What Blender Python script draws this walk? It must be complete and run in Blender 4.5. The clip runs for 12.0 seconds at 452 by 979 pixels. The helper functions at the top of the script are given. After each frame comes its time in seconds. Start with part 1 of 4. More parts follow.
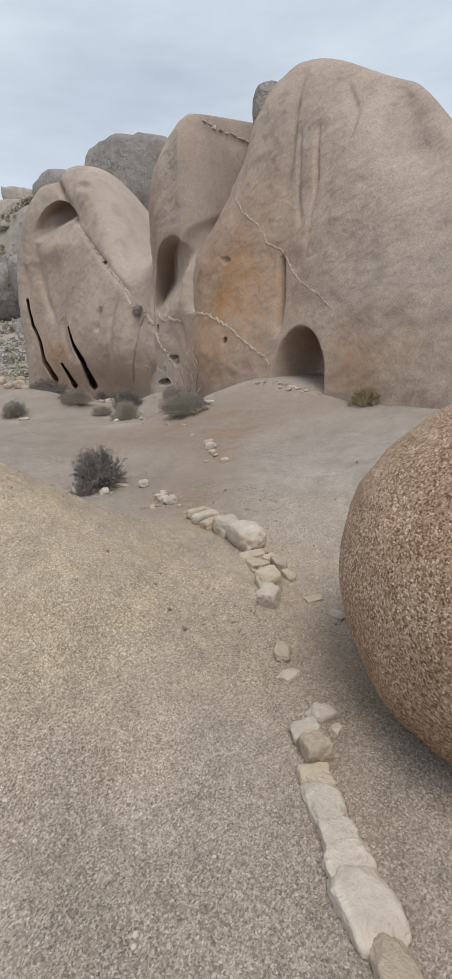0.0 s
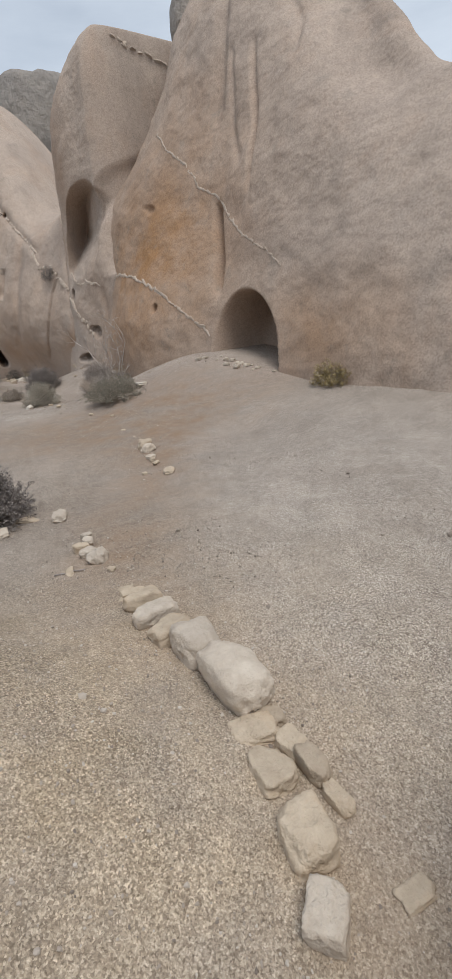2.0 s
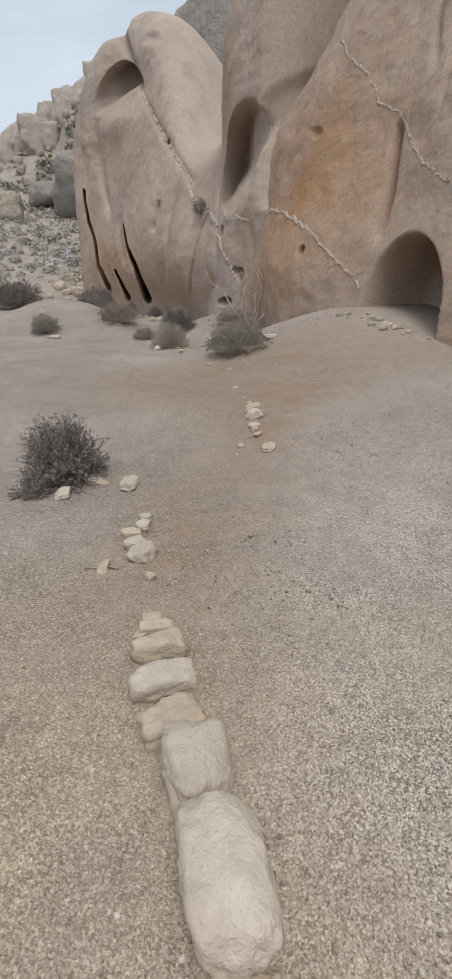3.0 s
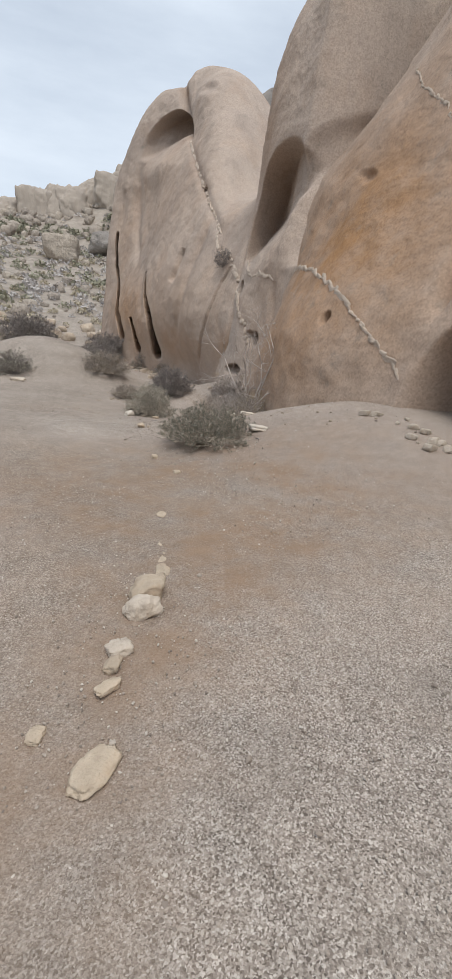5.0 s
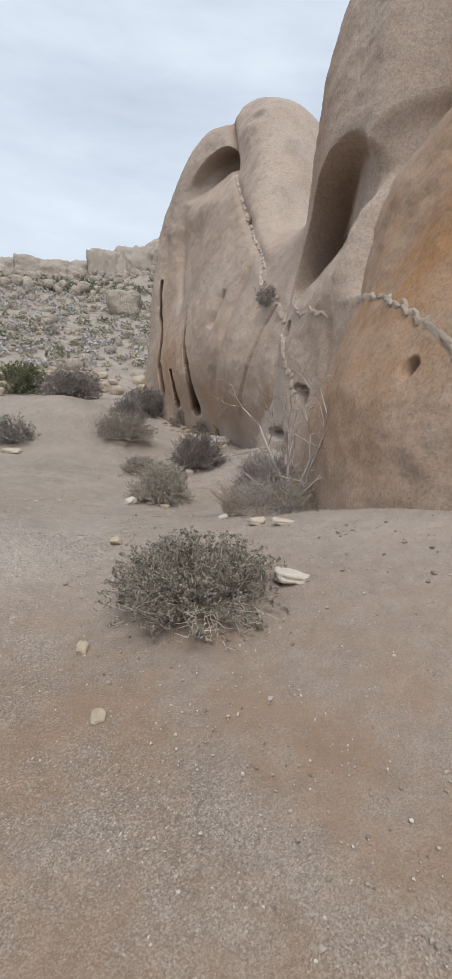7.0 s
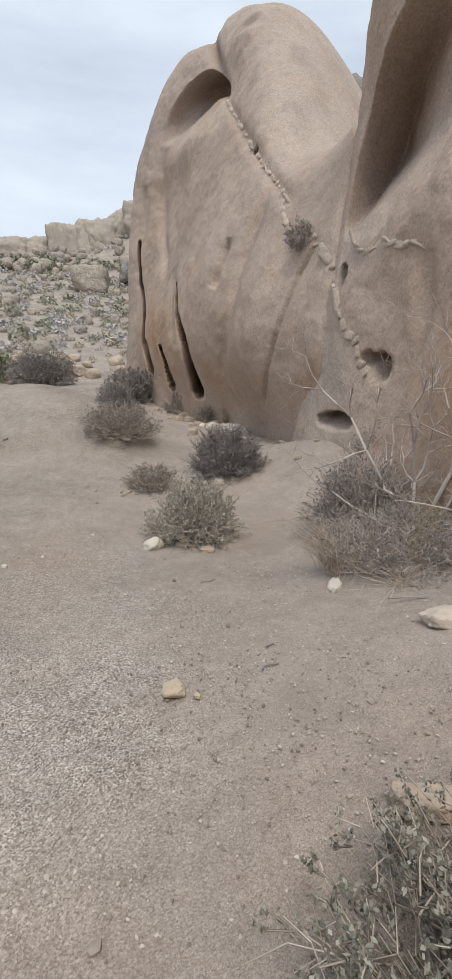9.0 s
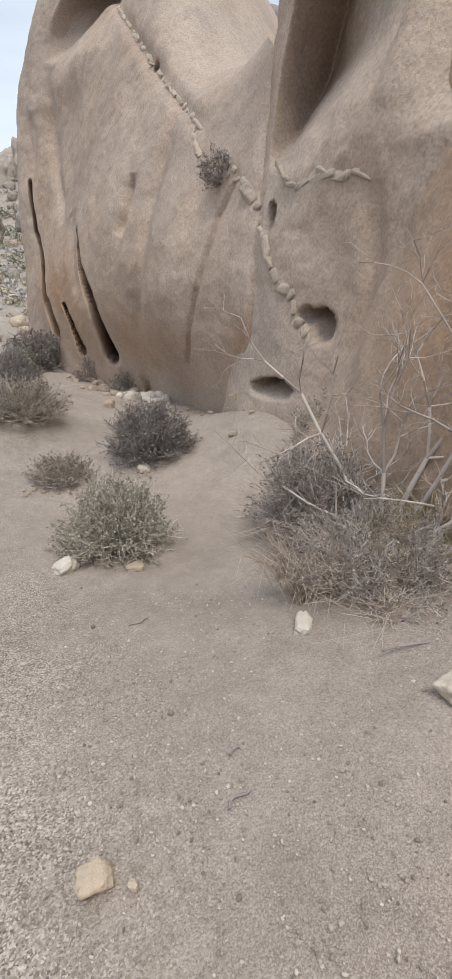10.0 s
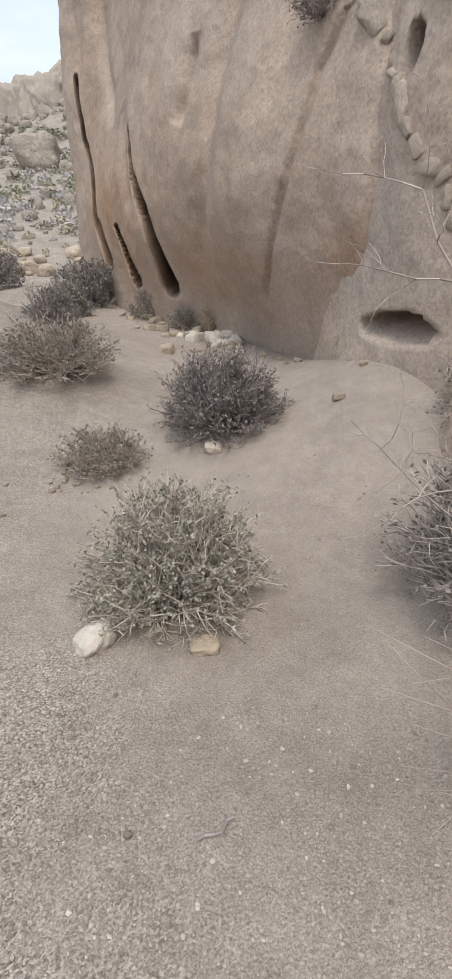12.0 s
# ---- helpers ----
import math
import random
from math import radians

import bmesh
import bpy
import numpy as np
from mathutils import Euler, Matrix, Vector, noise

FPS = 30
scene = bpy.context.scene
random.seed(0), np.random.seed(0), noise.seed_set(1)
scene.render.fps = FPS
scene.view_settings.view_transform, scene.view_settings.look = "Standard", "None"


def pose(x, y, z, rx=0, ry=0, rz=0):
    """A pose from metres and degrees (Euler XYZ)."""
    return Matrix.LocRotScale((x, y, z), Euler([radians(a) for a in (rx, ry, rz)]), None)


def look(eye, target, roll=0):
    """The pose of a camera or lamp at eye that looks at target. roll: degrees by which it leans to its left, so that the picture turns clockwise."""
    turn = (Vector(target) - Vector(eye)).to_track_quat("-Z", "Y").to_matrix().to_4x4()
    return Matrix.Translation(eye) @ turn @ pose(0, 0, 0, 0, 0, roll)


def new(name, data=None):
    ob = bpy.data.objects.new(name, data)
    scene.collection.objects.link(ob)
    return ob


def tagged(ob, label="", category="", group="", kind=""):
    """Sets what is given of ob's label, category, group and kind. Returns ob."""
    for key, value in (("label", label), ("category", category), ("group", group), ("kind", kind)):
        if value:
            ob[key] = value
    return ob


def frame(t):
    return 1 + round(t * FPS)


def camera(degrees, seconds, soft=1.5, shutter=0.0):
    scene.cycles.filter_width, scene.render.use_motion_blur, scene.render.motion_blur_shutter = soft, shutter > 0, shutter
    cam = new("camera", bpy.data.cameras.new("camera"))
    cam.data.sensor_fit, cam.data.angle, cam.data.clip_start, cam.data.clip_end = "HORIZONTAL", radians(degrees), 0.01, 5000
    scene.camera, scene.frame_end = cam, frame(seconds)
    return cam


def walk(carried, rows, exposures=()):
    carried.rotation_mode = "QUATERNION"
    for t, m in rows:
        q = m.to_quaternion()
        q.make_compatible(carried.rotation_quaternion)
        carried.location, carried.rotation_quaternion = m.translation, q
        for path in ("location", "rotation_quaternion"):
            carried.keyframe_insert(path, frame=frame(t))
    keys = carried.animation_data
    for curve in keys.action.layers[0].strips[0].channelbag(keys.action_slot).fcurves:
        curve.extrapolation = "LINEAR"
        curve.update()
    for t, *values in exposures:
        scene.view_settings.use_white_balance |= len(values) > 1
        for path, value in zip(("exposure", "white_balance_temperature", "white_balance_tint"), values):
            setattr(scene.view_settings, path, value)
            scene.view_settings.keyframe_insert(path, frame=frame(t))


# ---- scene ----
cam = camera(48.5, 12.0, soft=1.05)
PATH = [
    (0, (0.08, 0.188, 1.282), (0.04, 2.119, 0.762), -5.3),
    (0.5, (0.072, 0.561, 1.279), (0.16, 2.499, 0.793), -4.5),
    (1, (-0.005, 1.149, 1.336), (0.085, 3.098, 0.897), -4.5),
    (1.5, (-0.016, 1.63, 1.405), (0.081, 3.571, 0.936), -5.2),
    (2, (-0.003, 2.084, 1.397), (0.192, 3.959, 0.729), -6.6),
    (2.5, (0.088, 2.587, 1.357), (0.046, 4.434, 0.591), -4.5),
    (3, (0.295, 3.124, 1.292), (-0.013, 4.933, 0.496), -2.4),
    (3.2, (0.479, 3.356, 1.209), (0.107, 5.15, 0.409), -0.4),
    (4.8, (0.617, 6.138, 1.152), (0.254, 8.015, 0.564), 6.2),
    (5, (0.577, 6.445, 1.211), (0.178, 8.317, 0.633), 6.2),
    (5.5, (0.542, 7.231, 1.206), (0.078, 9.098, 0.657), 4.9),
    (6, (0.435, 7.916, 1.285), (-0.106, 9.774, 0.781), 3.8),
    (6.5, (0.369, 8.666, 1.356), (-0.223, 10.522, 0.904), 3.5),
    (7, (0.233, 9.353, 1.424), (-0.435, 11.188, 0.988), 4.2),
    (7.2, (0.2, 9.619, 1.423), (-0.525, 11.433, 0.995), 4.5),
    (8.8, (-1.308, 11.206, 1.311), (-1.957, 13.033, 0.819), 2.1),
    (9, (-1.426, 11.397, 1.317), (-2.004, 13.24, 0.799), 1.3),
    (9.5, (-1.628, 11.869, 1.353), (-2.011, 13.735, 0.744), -0.1),
    (10, (-1.69, 12.28, 1.371), (-1.977, 14.141, 0.697), -0.2),
    (10.5, (-1.719, 12.664, 1.296), (-2.023, 14.502, 0.569), 2.8),
    (11, (-1.735, 13.281, 1.186), (-2.284, 15.014, 0.353), 5.1),
    (11.5, (-1.945, 13.588, 1.203), (-2.66, 15.22, 0.293), 4.2),
    (12, (-2.242, 13.813, 1.215), (-2.751, 15.526, 0.316), -2.6),
]
walk(cam, [(t, look(eye, target, roll)) for t, eye, target, roll in PATH],
     exposures=[(0.0, -0.24), (1.0, -0.20), (2.5, -0.22), (5.5, -0.06), (7.0, -0.10), (9.5, 0.04), (10.5, 0.17), (12.0, 0.17)])

# ---- world, sun ----
world = bpy.data.worlds.new("overcast_sky")
scene.world = world
world.use_nodes = True
wn, wl = world.node_tree.nodes, world.node_tree.links
wn.clear()
SUN_UP, SUN_ROUND = 64.0, 156.0
sky = wn.new("ShaderNodeTexSky")
sky.sky_type, sky.sun_disc = "NISHITA", False
sky.sun_elevation, sky.sun_rotation = radians(SUN_UP), radians(SUN_ROUND)
sky.air_density, sky.dust_density, sky.ozone_density = 1.0, 2.0, 1.5
coord = wn.new("ShaderNodeTexCoord")
stretch = wn.new("ShaderNodeMapping")
stretch.inputs["Scale"].default_value = (1.6, 1.6, 6.0)
cloud = wn.new("ShaderNodeTexNoise")
cloud.inputs["Scale"].default_value, cloud.inputs["Detail"].default_value = 1.5, 7.0
cloud.inputs["Roughness"].default_value = 0.55
cover = wn.new("ShaderNodeMapRange")
cover.inputs["From Min"].default_value, cover.inputs["From Max"].default_value = 0.25, 0.72
cover.inputs["To Min"].default_value, cover.inputs["To Max"].default_value = 0.60, 0.99
veil = wn.new("ShaderNodeMix")
veil.data_type = "RGBA"
veil.inputs["B"].default_value = (8.1, 9.0, 10.1, 1)
sky_out = wn.new("ShaderNodeBackground")
sky_out.inputs["Strength"].default_value = 0.105
world_out = wn.new("ShaderNodeOutputWorld")
wl.new(coord.outputs["Generated"], stretch.inputs["Vector"])
wl.new(stretch.outputs["Vector"], cloud.inputs["Vector"])
wl.new(cloud.outputs["Fac"], cover.inputs["Value"])
wl.new(cover.outputs["Result"], veil.inputs["Factor"])
wl.new(sky.outputs["Color"], veil.inputs["A"])
wl.new(veil.outputs["Result"], sky_out.inputs["Color"])
wl.new(sky_out.outputs["Background"], world_out.inputs["Surface"])

sun = new("sun", bpy.data.lights.new("sun", "SUN"))
sun.data.energy, sun.data.angle, sun.data.color = 2.2, radians(28), (1.0, 0.95, 0.88)
sun_from = Vector((math.sin(radians(SUN_ROUND)) * math.cos(radians(SUN_UP)),
                   math.cos(radians(SUN_ROUND)) * math.cos(radians(SUN_UP)), math.sin(radians(SUN_UP))))
sun.matrix_world = look(sun_from * 50, (0, 0, 0))


# ---- materials ----
class Nodes:
    """A short way to write a node material."""

    def __init__(self, name, rough=0.9, spec=0.2):
        self.mat = bpy.data.materials.new(name)
        self.mat.use_nodes = True
        self.n, self.l = self.mat.node_tree.nodes, self.mat.node_tree.links
        self.bsdf = self.n["Principled BSDF"]
        self.bsdf.inputs["Roughness"].default_value = rough
        self.bsdf.inputs["Specular IOR Level"].default_value = spec
        self.co = self.n.new("ShaderNodeTexCoord").outputs["Object"]

    def place(self, scale):
        m = self.n.new("ShaderNodeMapping")
        m.inputs["Scale"].default_value = scale
        self.l.new(self.co, m.inputs["Vector"])
        return m.outputs["Vector"]

    def noise(self, scale, detail=4.0, rough=0.55, where=None):
        t = self.n.new("ShaderNodeTexNoise")
        t.inputs["Scale"].default_value, t.inputs["Detail"].default_value = scale, detail
        t.inputs["Roughness"].default_value = rough
        self.l.new(where or self.co, t.inputs["Vector"])
        return t.outputs["Fac"]

    def cells(self, scale, out="Color", feature="F1", where=None):
        t = self.n.new("ShaderNodeTexVoronoi")
        t.feature = feature
        t.inputs["Scale"].default_value = scale
        self.l.new(where or self.co, t.inputs["Vector"])
        return t.outputs[out]

    def warped(self, scale, much):
        t = self.n.new("ShaderNodeTexNoise")
        t.inputs["Scale"].default_value, t.inputs["Detail"].default_value = scale, 2.0
        self.l.new(self.co, t.inputs["Vector"])
        k = self.n.new("ShaderNodeVectorMath")
        k.operation = "MULTIPLY_ADD"
        k.inputs[1].default_value = (much, much, much)
        self.l.new(t.outputs["Color"], k.inputs[0])
        self.l.new(self.co, k.inputs[2])
        return k.outputs[0]

    def ramp(self, fac, stops):
        r = self.n.new("ShaderNodeValToRGB")
        while len(r.color_ramp.elements) < len(stops):
            r.color_ramp.elements.new(0.5)
        for e, (at, c) in zip(r.color_ramp.elements, stops):
            e.position, e.color = at, (c if len(c) == 4 else (*c, 1))
        self.l.new(fac, r.inputs["Fac"])
        return r.outputs["Color"]

    def grey(self, fac, a, b, lo=0.0, hi=1.0):
        m = self.n.new("ShaderNodeMapRange")
        for key, v in (("From Min", a), ("From Max", b), ("To Min", lo), ("To Max", hi)):
            m.inputs[key].default_value = v
        self.l.new(fac, m.inputs["Value"])
        return m.outputs["Result"]

    def mix(self, fac, a, b, how="MIX"):
        m = self.n.new("ShaderNodeMix")
        m.data_type, m.blend_type = "RGBA", how
        for key, v in (("Factor", fac), ("A", a), ("B", b)):
            if hasattr(v, "is_linked"):
                self.l.new(v, m.inputs[key])
            else:
                m.inputs[key].default_value = v if key == "Factor" else (*v, 1)
        return m.outputs["Result"]

    def math(self, how, a, b):
        m = self.n.new("ShaderNodeMath")
        m.operation = how
        for i, v in enumerate((a, b)):
            if hasattr(v, "is_linked"):
                self.l.new(v, m.inputs[i])
            else:
                m.inputs[i].default_value = v
        return m.outputs[0]

    def attr(self, name):
        a = self.n.new("ShaderNodeAttribute")
        a.attribute_name = name
        return a.outputs["Fac"]

    def chance(self):
        return self.n.new("ShaderNodeObjectInfo").outputs["Random"]

    def island(self):
        return self.n.new("ShaderNodeNewGeometry").outputs["Random Per Island"]

    def done(self, colour, height=None, strength=0.5, distance=0.01):
        if hasattr(colour, "is_linked"):
            self.l.new(colour, self.bsdf.inputs["Base Color"])
        else:
            self.bsdf.inputs["Base Color"].default_value = (*colour, 1)
        if height is not None:
            b = self.n.new("ShaderNodeBump")
            b.inputs["Strength"].default_value, b.inputs["Distance"].default_value = strength, distance
            self.l.new(height, b.inputs["Height"])
            self.l.new(b.outputs["Normal"], self.bsdf.inputs["Normal"])
        return self.mat


def granite_wall():
    """Weathered monzogranite: grey-tan skin, rust stains held in the mesh's own stain mask, coarse grain."""
    m = Nodes("weathered_granite", 0.92, 0.15)
    big = m.noise(0.35, 5, 0.6)
    base = m.ramp(big, [(0.3, (0.355, 0.295, 0.255)), (0.55, (0.455, 0.375, 0.317)), (0.75, (0.41, 0.352, 0.31))])
    streak = m.noise(1.0, 5, 0.6, m.place((1.6, 1.6, 0.16)))
    base = m.mix(m.grey(streak, 0.5, 0.74, 0, 0.45), base, (0.25, 0.21, 0.18))
    rust = m.math("MULTIPLY", m.attr("stain"), m.grey(m.noise(1.3, 6, 0.65), 0.25, 0.6, 0.4, 1.0))
    base = m.mix(rust, base, (0.345, 0.196, 0.098))
    blush = m.grey(m.noise(0.8, 5, 0.65, m.place((1, 1, 0.5))), 0.5, 0.7, 0, 0.4)
    base = m.mix(blush, base, (0.42, 0.295, 0.215))
    lichen = m.grey(m.noise(2.3, 6, 0.7), 0.58, 0.70, 0, 0.45)
    base = m.mix(lichen, base, (0.25, 0.225, 0.195))
    grain = m.cells(42, "Color")
    gr = m.ramp(grain, [(0.1, (0.68, 0.66, 0.65)), (0.5, (1, 0.99, 0.97)), (0.9, (1.25, 1.22, 1.18))])
    col = m.mix(0.55, base, gr, "MULTIPLY")
    speck = m.grey(m.noise(95, 3, 0.7), 0.33, 0.67, 0.80, 1.13)
    col = m.mix(0.6, col, speck, "MULTIPLY")
    h = m.math("ADD", m.math("MULTIPLY", m.noise(5, 6, 0.6), 0.45), m.math("MULTIPLY", m.noise(60, 4, 0.7), 0.32))
    return m.done(col, h, 0.6, 0.04)


def boulder_granite():
    """Coarse brown-gold granite of the round boulder."""
    m = Nodes("coarse_brown_granite", 0.9, 0.2)
    cell = m.cells(135, "Color", where=m.warped(90, 0.006))
    col = m.ramp(cell, [(0.1, (0.15, 0.10, 0.072)), (0.33, (0.31, 0.205, 0.135)), (0.55, (0.42, 0.315, 0.23)), (0.75, (0.53, 0.42, 0.325)), (0.9, (0.70, 0.61, 0.51))])
    tint = m.ramp(m.noise(2.2, 5, 0.6), [(0.3, (0.75, 0.66, 0.58)), (0.6, (1.0, 0.95, 0.9)), (0.8, (1.1, 1.0, 0.85))])
    col = m.mix(1.0, col, tint, "MULTIPLY")
    h = m.math("ADD", m.math("MULTIPLY", m.cells(140, "Distance"), -0.5), m.noise(14, 5, 0.6))
    return m.done(col, h, 0.6, 0.014)


def ground_granite():
    """Grus and slab: loose angular grains over pale granite, with brown sand where the mesh's sand mask says."""
    m = Nodes("gritty_granite_ground", 0.95, 0.1)
    grain_at = m.warped(90, 0.011)
    cell = m.cells(175, "Color", where=grain_at)
    grit = m.ramp(cell, [(0.14, (0.13, 0.109, 0.093)), (0.34, (0.215, 0.183, 0.156)), (0.52, (0.305, 0.265, 0.228)), (0.68, (0.40, 0.356, 0.31)), (0.86, (0.545, 0.50, 0.45))])
    coarse = m.ramp(m.cells(105, "Color", where=grain_at), [(0.15, (0.62, 0.60, 0.58)), (0.5, (1, 1, 1)), (0.85, (1.34, 1.33, 1.31))])
    grit = m.mix(m.grey(m.noise(3.5, 4, 0.6), 0.35, 0.65, 0.45, 1.0), grit, coarse, "MULTIPLY")
    fine = m.cells(330, "Color", where=grain_at)
    fine_c = m.ramp(fine, [(0.15, (0.245, 0.206, 0.178)), (0.5, (0.352, 0.301, 0.262)), (0.85, (0.495, 0.438, 0.388))])
    patch = m.grey(m.noise(0.9, 6, 0.65), 0.38, 0.62, 0, 1)
    sand = m.math("MAXIMUM", m.attr("sand"), m.math("MULTIPLY", patch, 0.45))
    col = m.mix(sand, grit, fine_c)
    gravel = m.ramp(m.cells(168, "Color", where=grain_at), [(0.17, (0.15, 0.127, 0.11)), (0.34, (0.275, 0.238, 0.208)), (0.55, (0.385, 0.342, 0.302)), (0.7, (0.475, 0.428, 0.382)), (0.86, (0.64, 0.595, 0.545))])
    strewn = m.math("MULTIPLY", m.attr("pale"), m.grey(m.noise(2.5, 5, 0.65), 0.3, 0.55, 0.35, 1.0))
    col = m.mix(strewn, col, gravel)
    tone = m.ramp(m.noise(0.45, 5, 0.6), [(0.3, (0.90, 0.873, 0.853)), (0.5, (1.01, 0.993, 0.98)), (0.72, (1.12, 1.11, 1.10))])
    col = m.mix(1.0, col, tone, "MULTIPLY")
    rust = m.math("MULTIPLY", m.attr("stain"), m.grey(m.noise(2.2, 6, 0.65), 0.3, 0.65, 0.1, 1.0))
    col = m.mix(m.math("MULTIPLY", rust, 0.85), col, (0.265, 0.18, 0.12))
    gold = m.math("MULTIPLY", m.attr("gold"), m.grey(m.noise(3.0, 5, 0.6), 0.3, 0.7, 0.45, 1.0))
    col = m.mix(gold, col, (1.38, 1.28, 1.07), "MULTIPLY")
    soil = m.ramp(m.noise(0.5, 6, 0.7), [(0.35, (0.28, 0.245, 0.21)), (0.55, (0.36, 0.315, 0.27)), (0.75, (0.43, 0.378, 0.322))])
    col = m.mix(m.attr("far"), col, soil)
    clump = m.grey(m.math("ADD", m.math("MULTIPLY", m.noise(9, 4, 0.6), 0.5), m.math("MULTIPLY", m.noise(2.2, 4, 0.6), 0.5)), 0.33, 0.67, 0.78, 1.16)
    col = m.mix(0.8, col, clump, "MULTIPLY")
    h = m.math("ADD", m.math("MULTIPLY", m.cells(100, "Distance", where=grain_at), -0.7), m.math("MULTIPLY", m.noise(10, 5, 0.6), 0.9))
    h = m.math("ADD", h, m.math("MULTIPLY", m.noise(110, 4, 0.75), 1.0))
    return m.done(col, h, 0.6, 0.012)


def pale_stone(name, dark, light, stain):
    m = Nodes(name, 0.85, 0.25)
    col = m.ramp(m.noise(9, 6, 0.65), [(0.3, dark), (0.6, light), (0.85, tuple(min(1, v * 1.12) for v in light))])
    col = m.mix(m.grey(m.noise(4, 5, 0.7), 0.5, 0.72, 0, 0.7), col, stain)
    col = m.mix(1.0, col, m.ramp(m.chance(), [(0, (0.82, 0.8, 0.78)), (1, (1.08, 1.06, 1.03))]), "MULTIPLY")
    h = m.math("ADD", m.noise(28, 5, 0.65), m.math("MULTIPLY", m.noise(110, 3, 0.6), 0.4))
    return m.done(col, h, 0.85, 0.014)


def plant(name, a, b, rough=0.85):
    m = Nodes(name, rough, 0.15)
    return m.done(m.ramp(m.island(), [(0, a), (1, b)]))


def hill_rock(name, dark, mean, light):
    m = Nodes(name, 0.95, 0.1)
    col = m.ramp(m.noise(0.25, 6, 0.65), [(0.3, dark), (0.5, mean), (0.75, light)])
    col = m.mix(1.0, col, m.ramp(m.island(), [(0, (0.86, 0.85, 0.84)), (1, (1.06, 1.04, 1.0))]), "MULTIPLY")
    joints = m.noise(1.0, 5, 0.6, m.place((0.9, 0.9, 0.12)))
    col = m.mix(m.grey(joints, 0.55, 0.7, 0, 0.5), col, (0.21, 0.19, 0.175))
    return m.done(col, m.math("ADD", m.noise(1.2, 6, 0.65), m.math("MULTIPLY", joints, 1.2)), 0.9, 0.6)


GRANITE, BOULDER, GROUND = granite_wall(), boulder_granite(), ground_granite()
HILL = hill_rock("far_grey_granite", (0.225, 0.212, 0.205), (0.315, 0.292, 0.275), (0.39, 0.358, 0.33))
CRAG = hill_rock("far_tan_granite", (0.33, 0.29, 0.255), (0.44, 0.388, 0.338), (0.52, 0.46, 0.395))
QUARTZ = pale_stone("pale_aplite_stone", (0.46, 0.395, 0.33), (0.62, 0.555, 0.48), (0.47, 0.37, 0.27))
TAN_STONE = pale_stone("tan_aplite_stone", (0.42, 0.345, 0.265), (0.56, 0.475, 0.375), (0.46, 0.33, 0.22))
WHITE_STONE = pale_stone("white_quartz_stone", (0.62, 0.57, 0.50), (0.78, 0.73, 0.66), (0.60, 0.50, 0.38))
VEIN = pale_stone("pale_vein_stone", (0.43, 0.355, 0.295), (0.63, 0.55, 0.475), (0.48, 0.36, 0.27))
RUBBLE = pale_stone("rubble_stone", (0.36, 0.29, 0.23), (0.50, 0.43, 0.35), (0.38, 0.27, 0.18))
TWIG = plant("grey_tan_twigs", (0.24, 0.195, 0.155), (0.62, 0.54, 0.45))
TWIG_DARK = plant("dark_grey_twigs", (0.14, 0.12, 0.113), (0.38, 0.335, 0.315))
TWIG_PALE = plant("pale_bare_wood", (0.26, 0.22, 0.195), (0.64, 0.57, 0.52))
TWIG_BLEACHED = plant("bleached_dead_twigs", (0.46, 0.40, 0.335), (0.66, 0.59, 0.505))
STRAW = plant("dry_straw_grass", (0.30, 0.24, 0.15), (0.62, 0.525, 0.37))
STRAW_GREY = plant("grey_dry_grass", (0.33, 0.27, 0.215), (0.68, 0.575, 0.485))
LEAF = plant("grey_green_leaves", (0.13, 0.124, 0.096), (0.39, 0.362, 0.302))
LEAF_SAGE = plant("pale_sage_leaves", (0.20, 0.19, 0.15), (0.47, 0.437, 0.368))
LEAF_GREY = plant("dusty_grey_leaves", (0.13, 0.115, 0.105), (0.32, 0.285, 0.26))
LEAF_GREEN = plant("olive_green_leaves", (0.085, 0.10, 0.045), (0.18, 0.19, 0.09))
SCRUB_GREY = plant("dusty_sage_scrub", (0.44, 0.41, 0.392), (0.50, 0.468, 0.448))
SCRUB_OLIVE = plant("dusty_olive_scrub", (0.28, 0.275, 0.205), (0.34, 0.328, 0.25))
SCRUB_STRAW = plant("bleached_straw_scrub", (0.42, 0.37, 0.28), (0.48, 0.425, 0.325))
LEAF_GOLD = plant("yellowed_leaves", (0.26, 0.20, 0.09), (0.40, 0.32, 0.16))


# ---- mesh helpers ----
def mesh(name, verts, faces, material, smooth=True):
    me = bpy.data.meshes.new(name)
    me.from_pydata([tuple(map(float, v)) for v in verts], [], faces)
    me.materials.append(material)
    if smooth:
        me.polygons.foreach_set("use_smooth", [True] * len(me.polygons))
    me.update()
    return me


def part(name, me, parent, label="", at=None):
    ob = new(name, me)
    if at is not None:
        ob.matrix_basis = at
    ob.parent = parent
    return tagged(ob, label)


def mask(me, name, values):
    a = me.attributes.new(name, "FLOAT", "POINT")
    a.data.foreach_set("value", np.clip(values, 0, 1).astype(np.float32))


def bump_at(x, y, cx, cy, rx, ry, turn=0.0):
    c, s = math.cos(radians(turn)), math.sin(radians(turn))
    u, v = (x - cx) * c + (y - cy) * s, -(x - cx) * s + (y - cy) * c
    return np.exp(-(u / rx) ** 2 - (v / ry) ** 2)


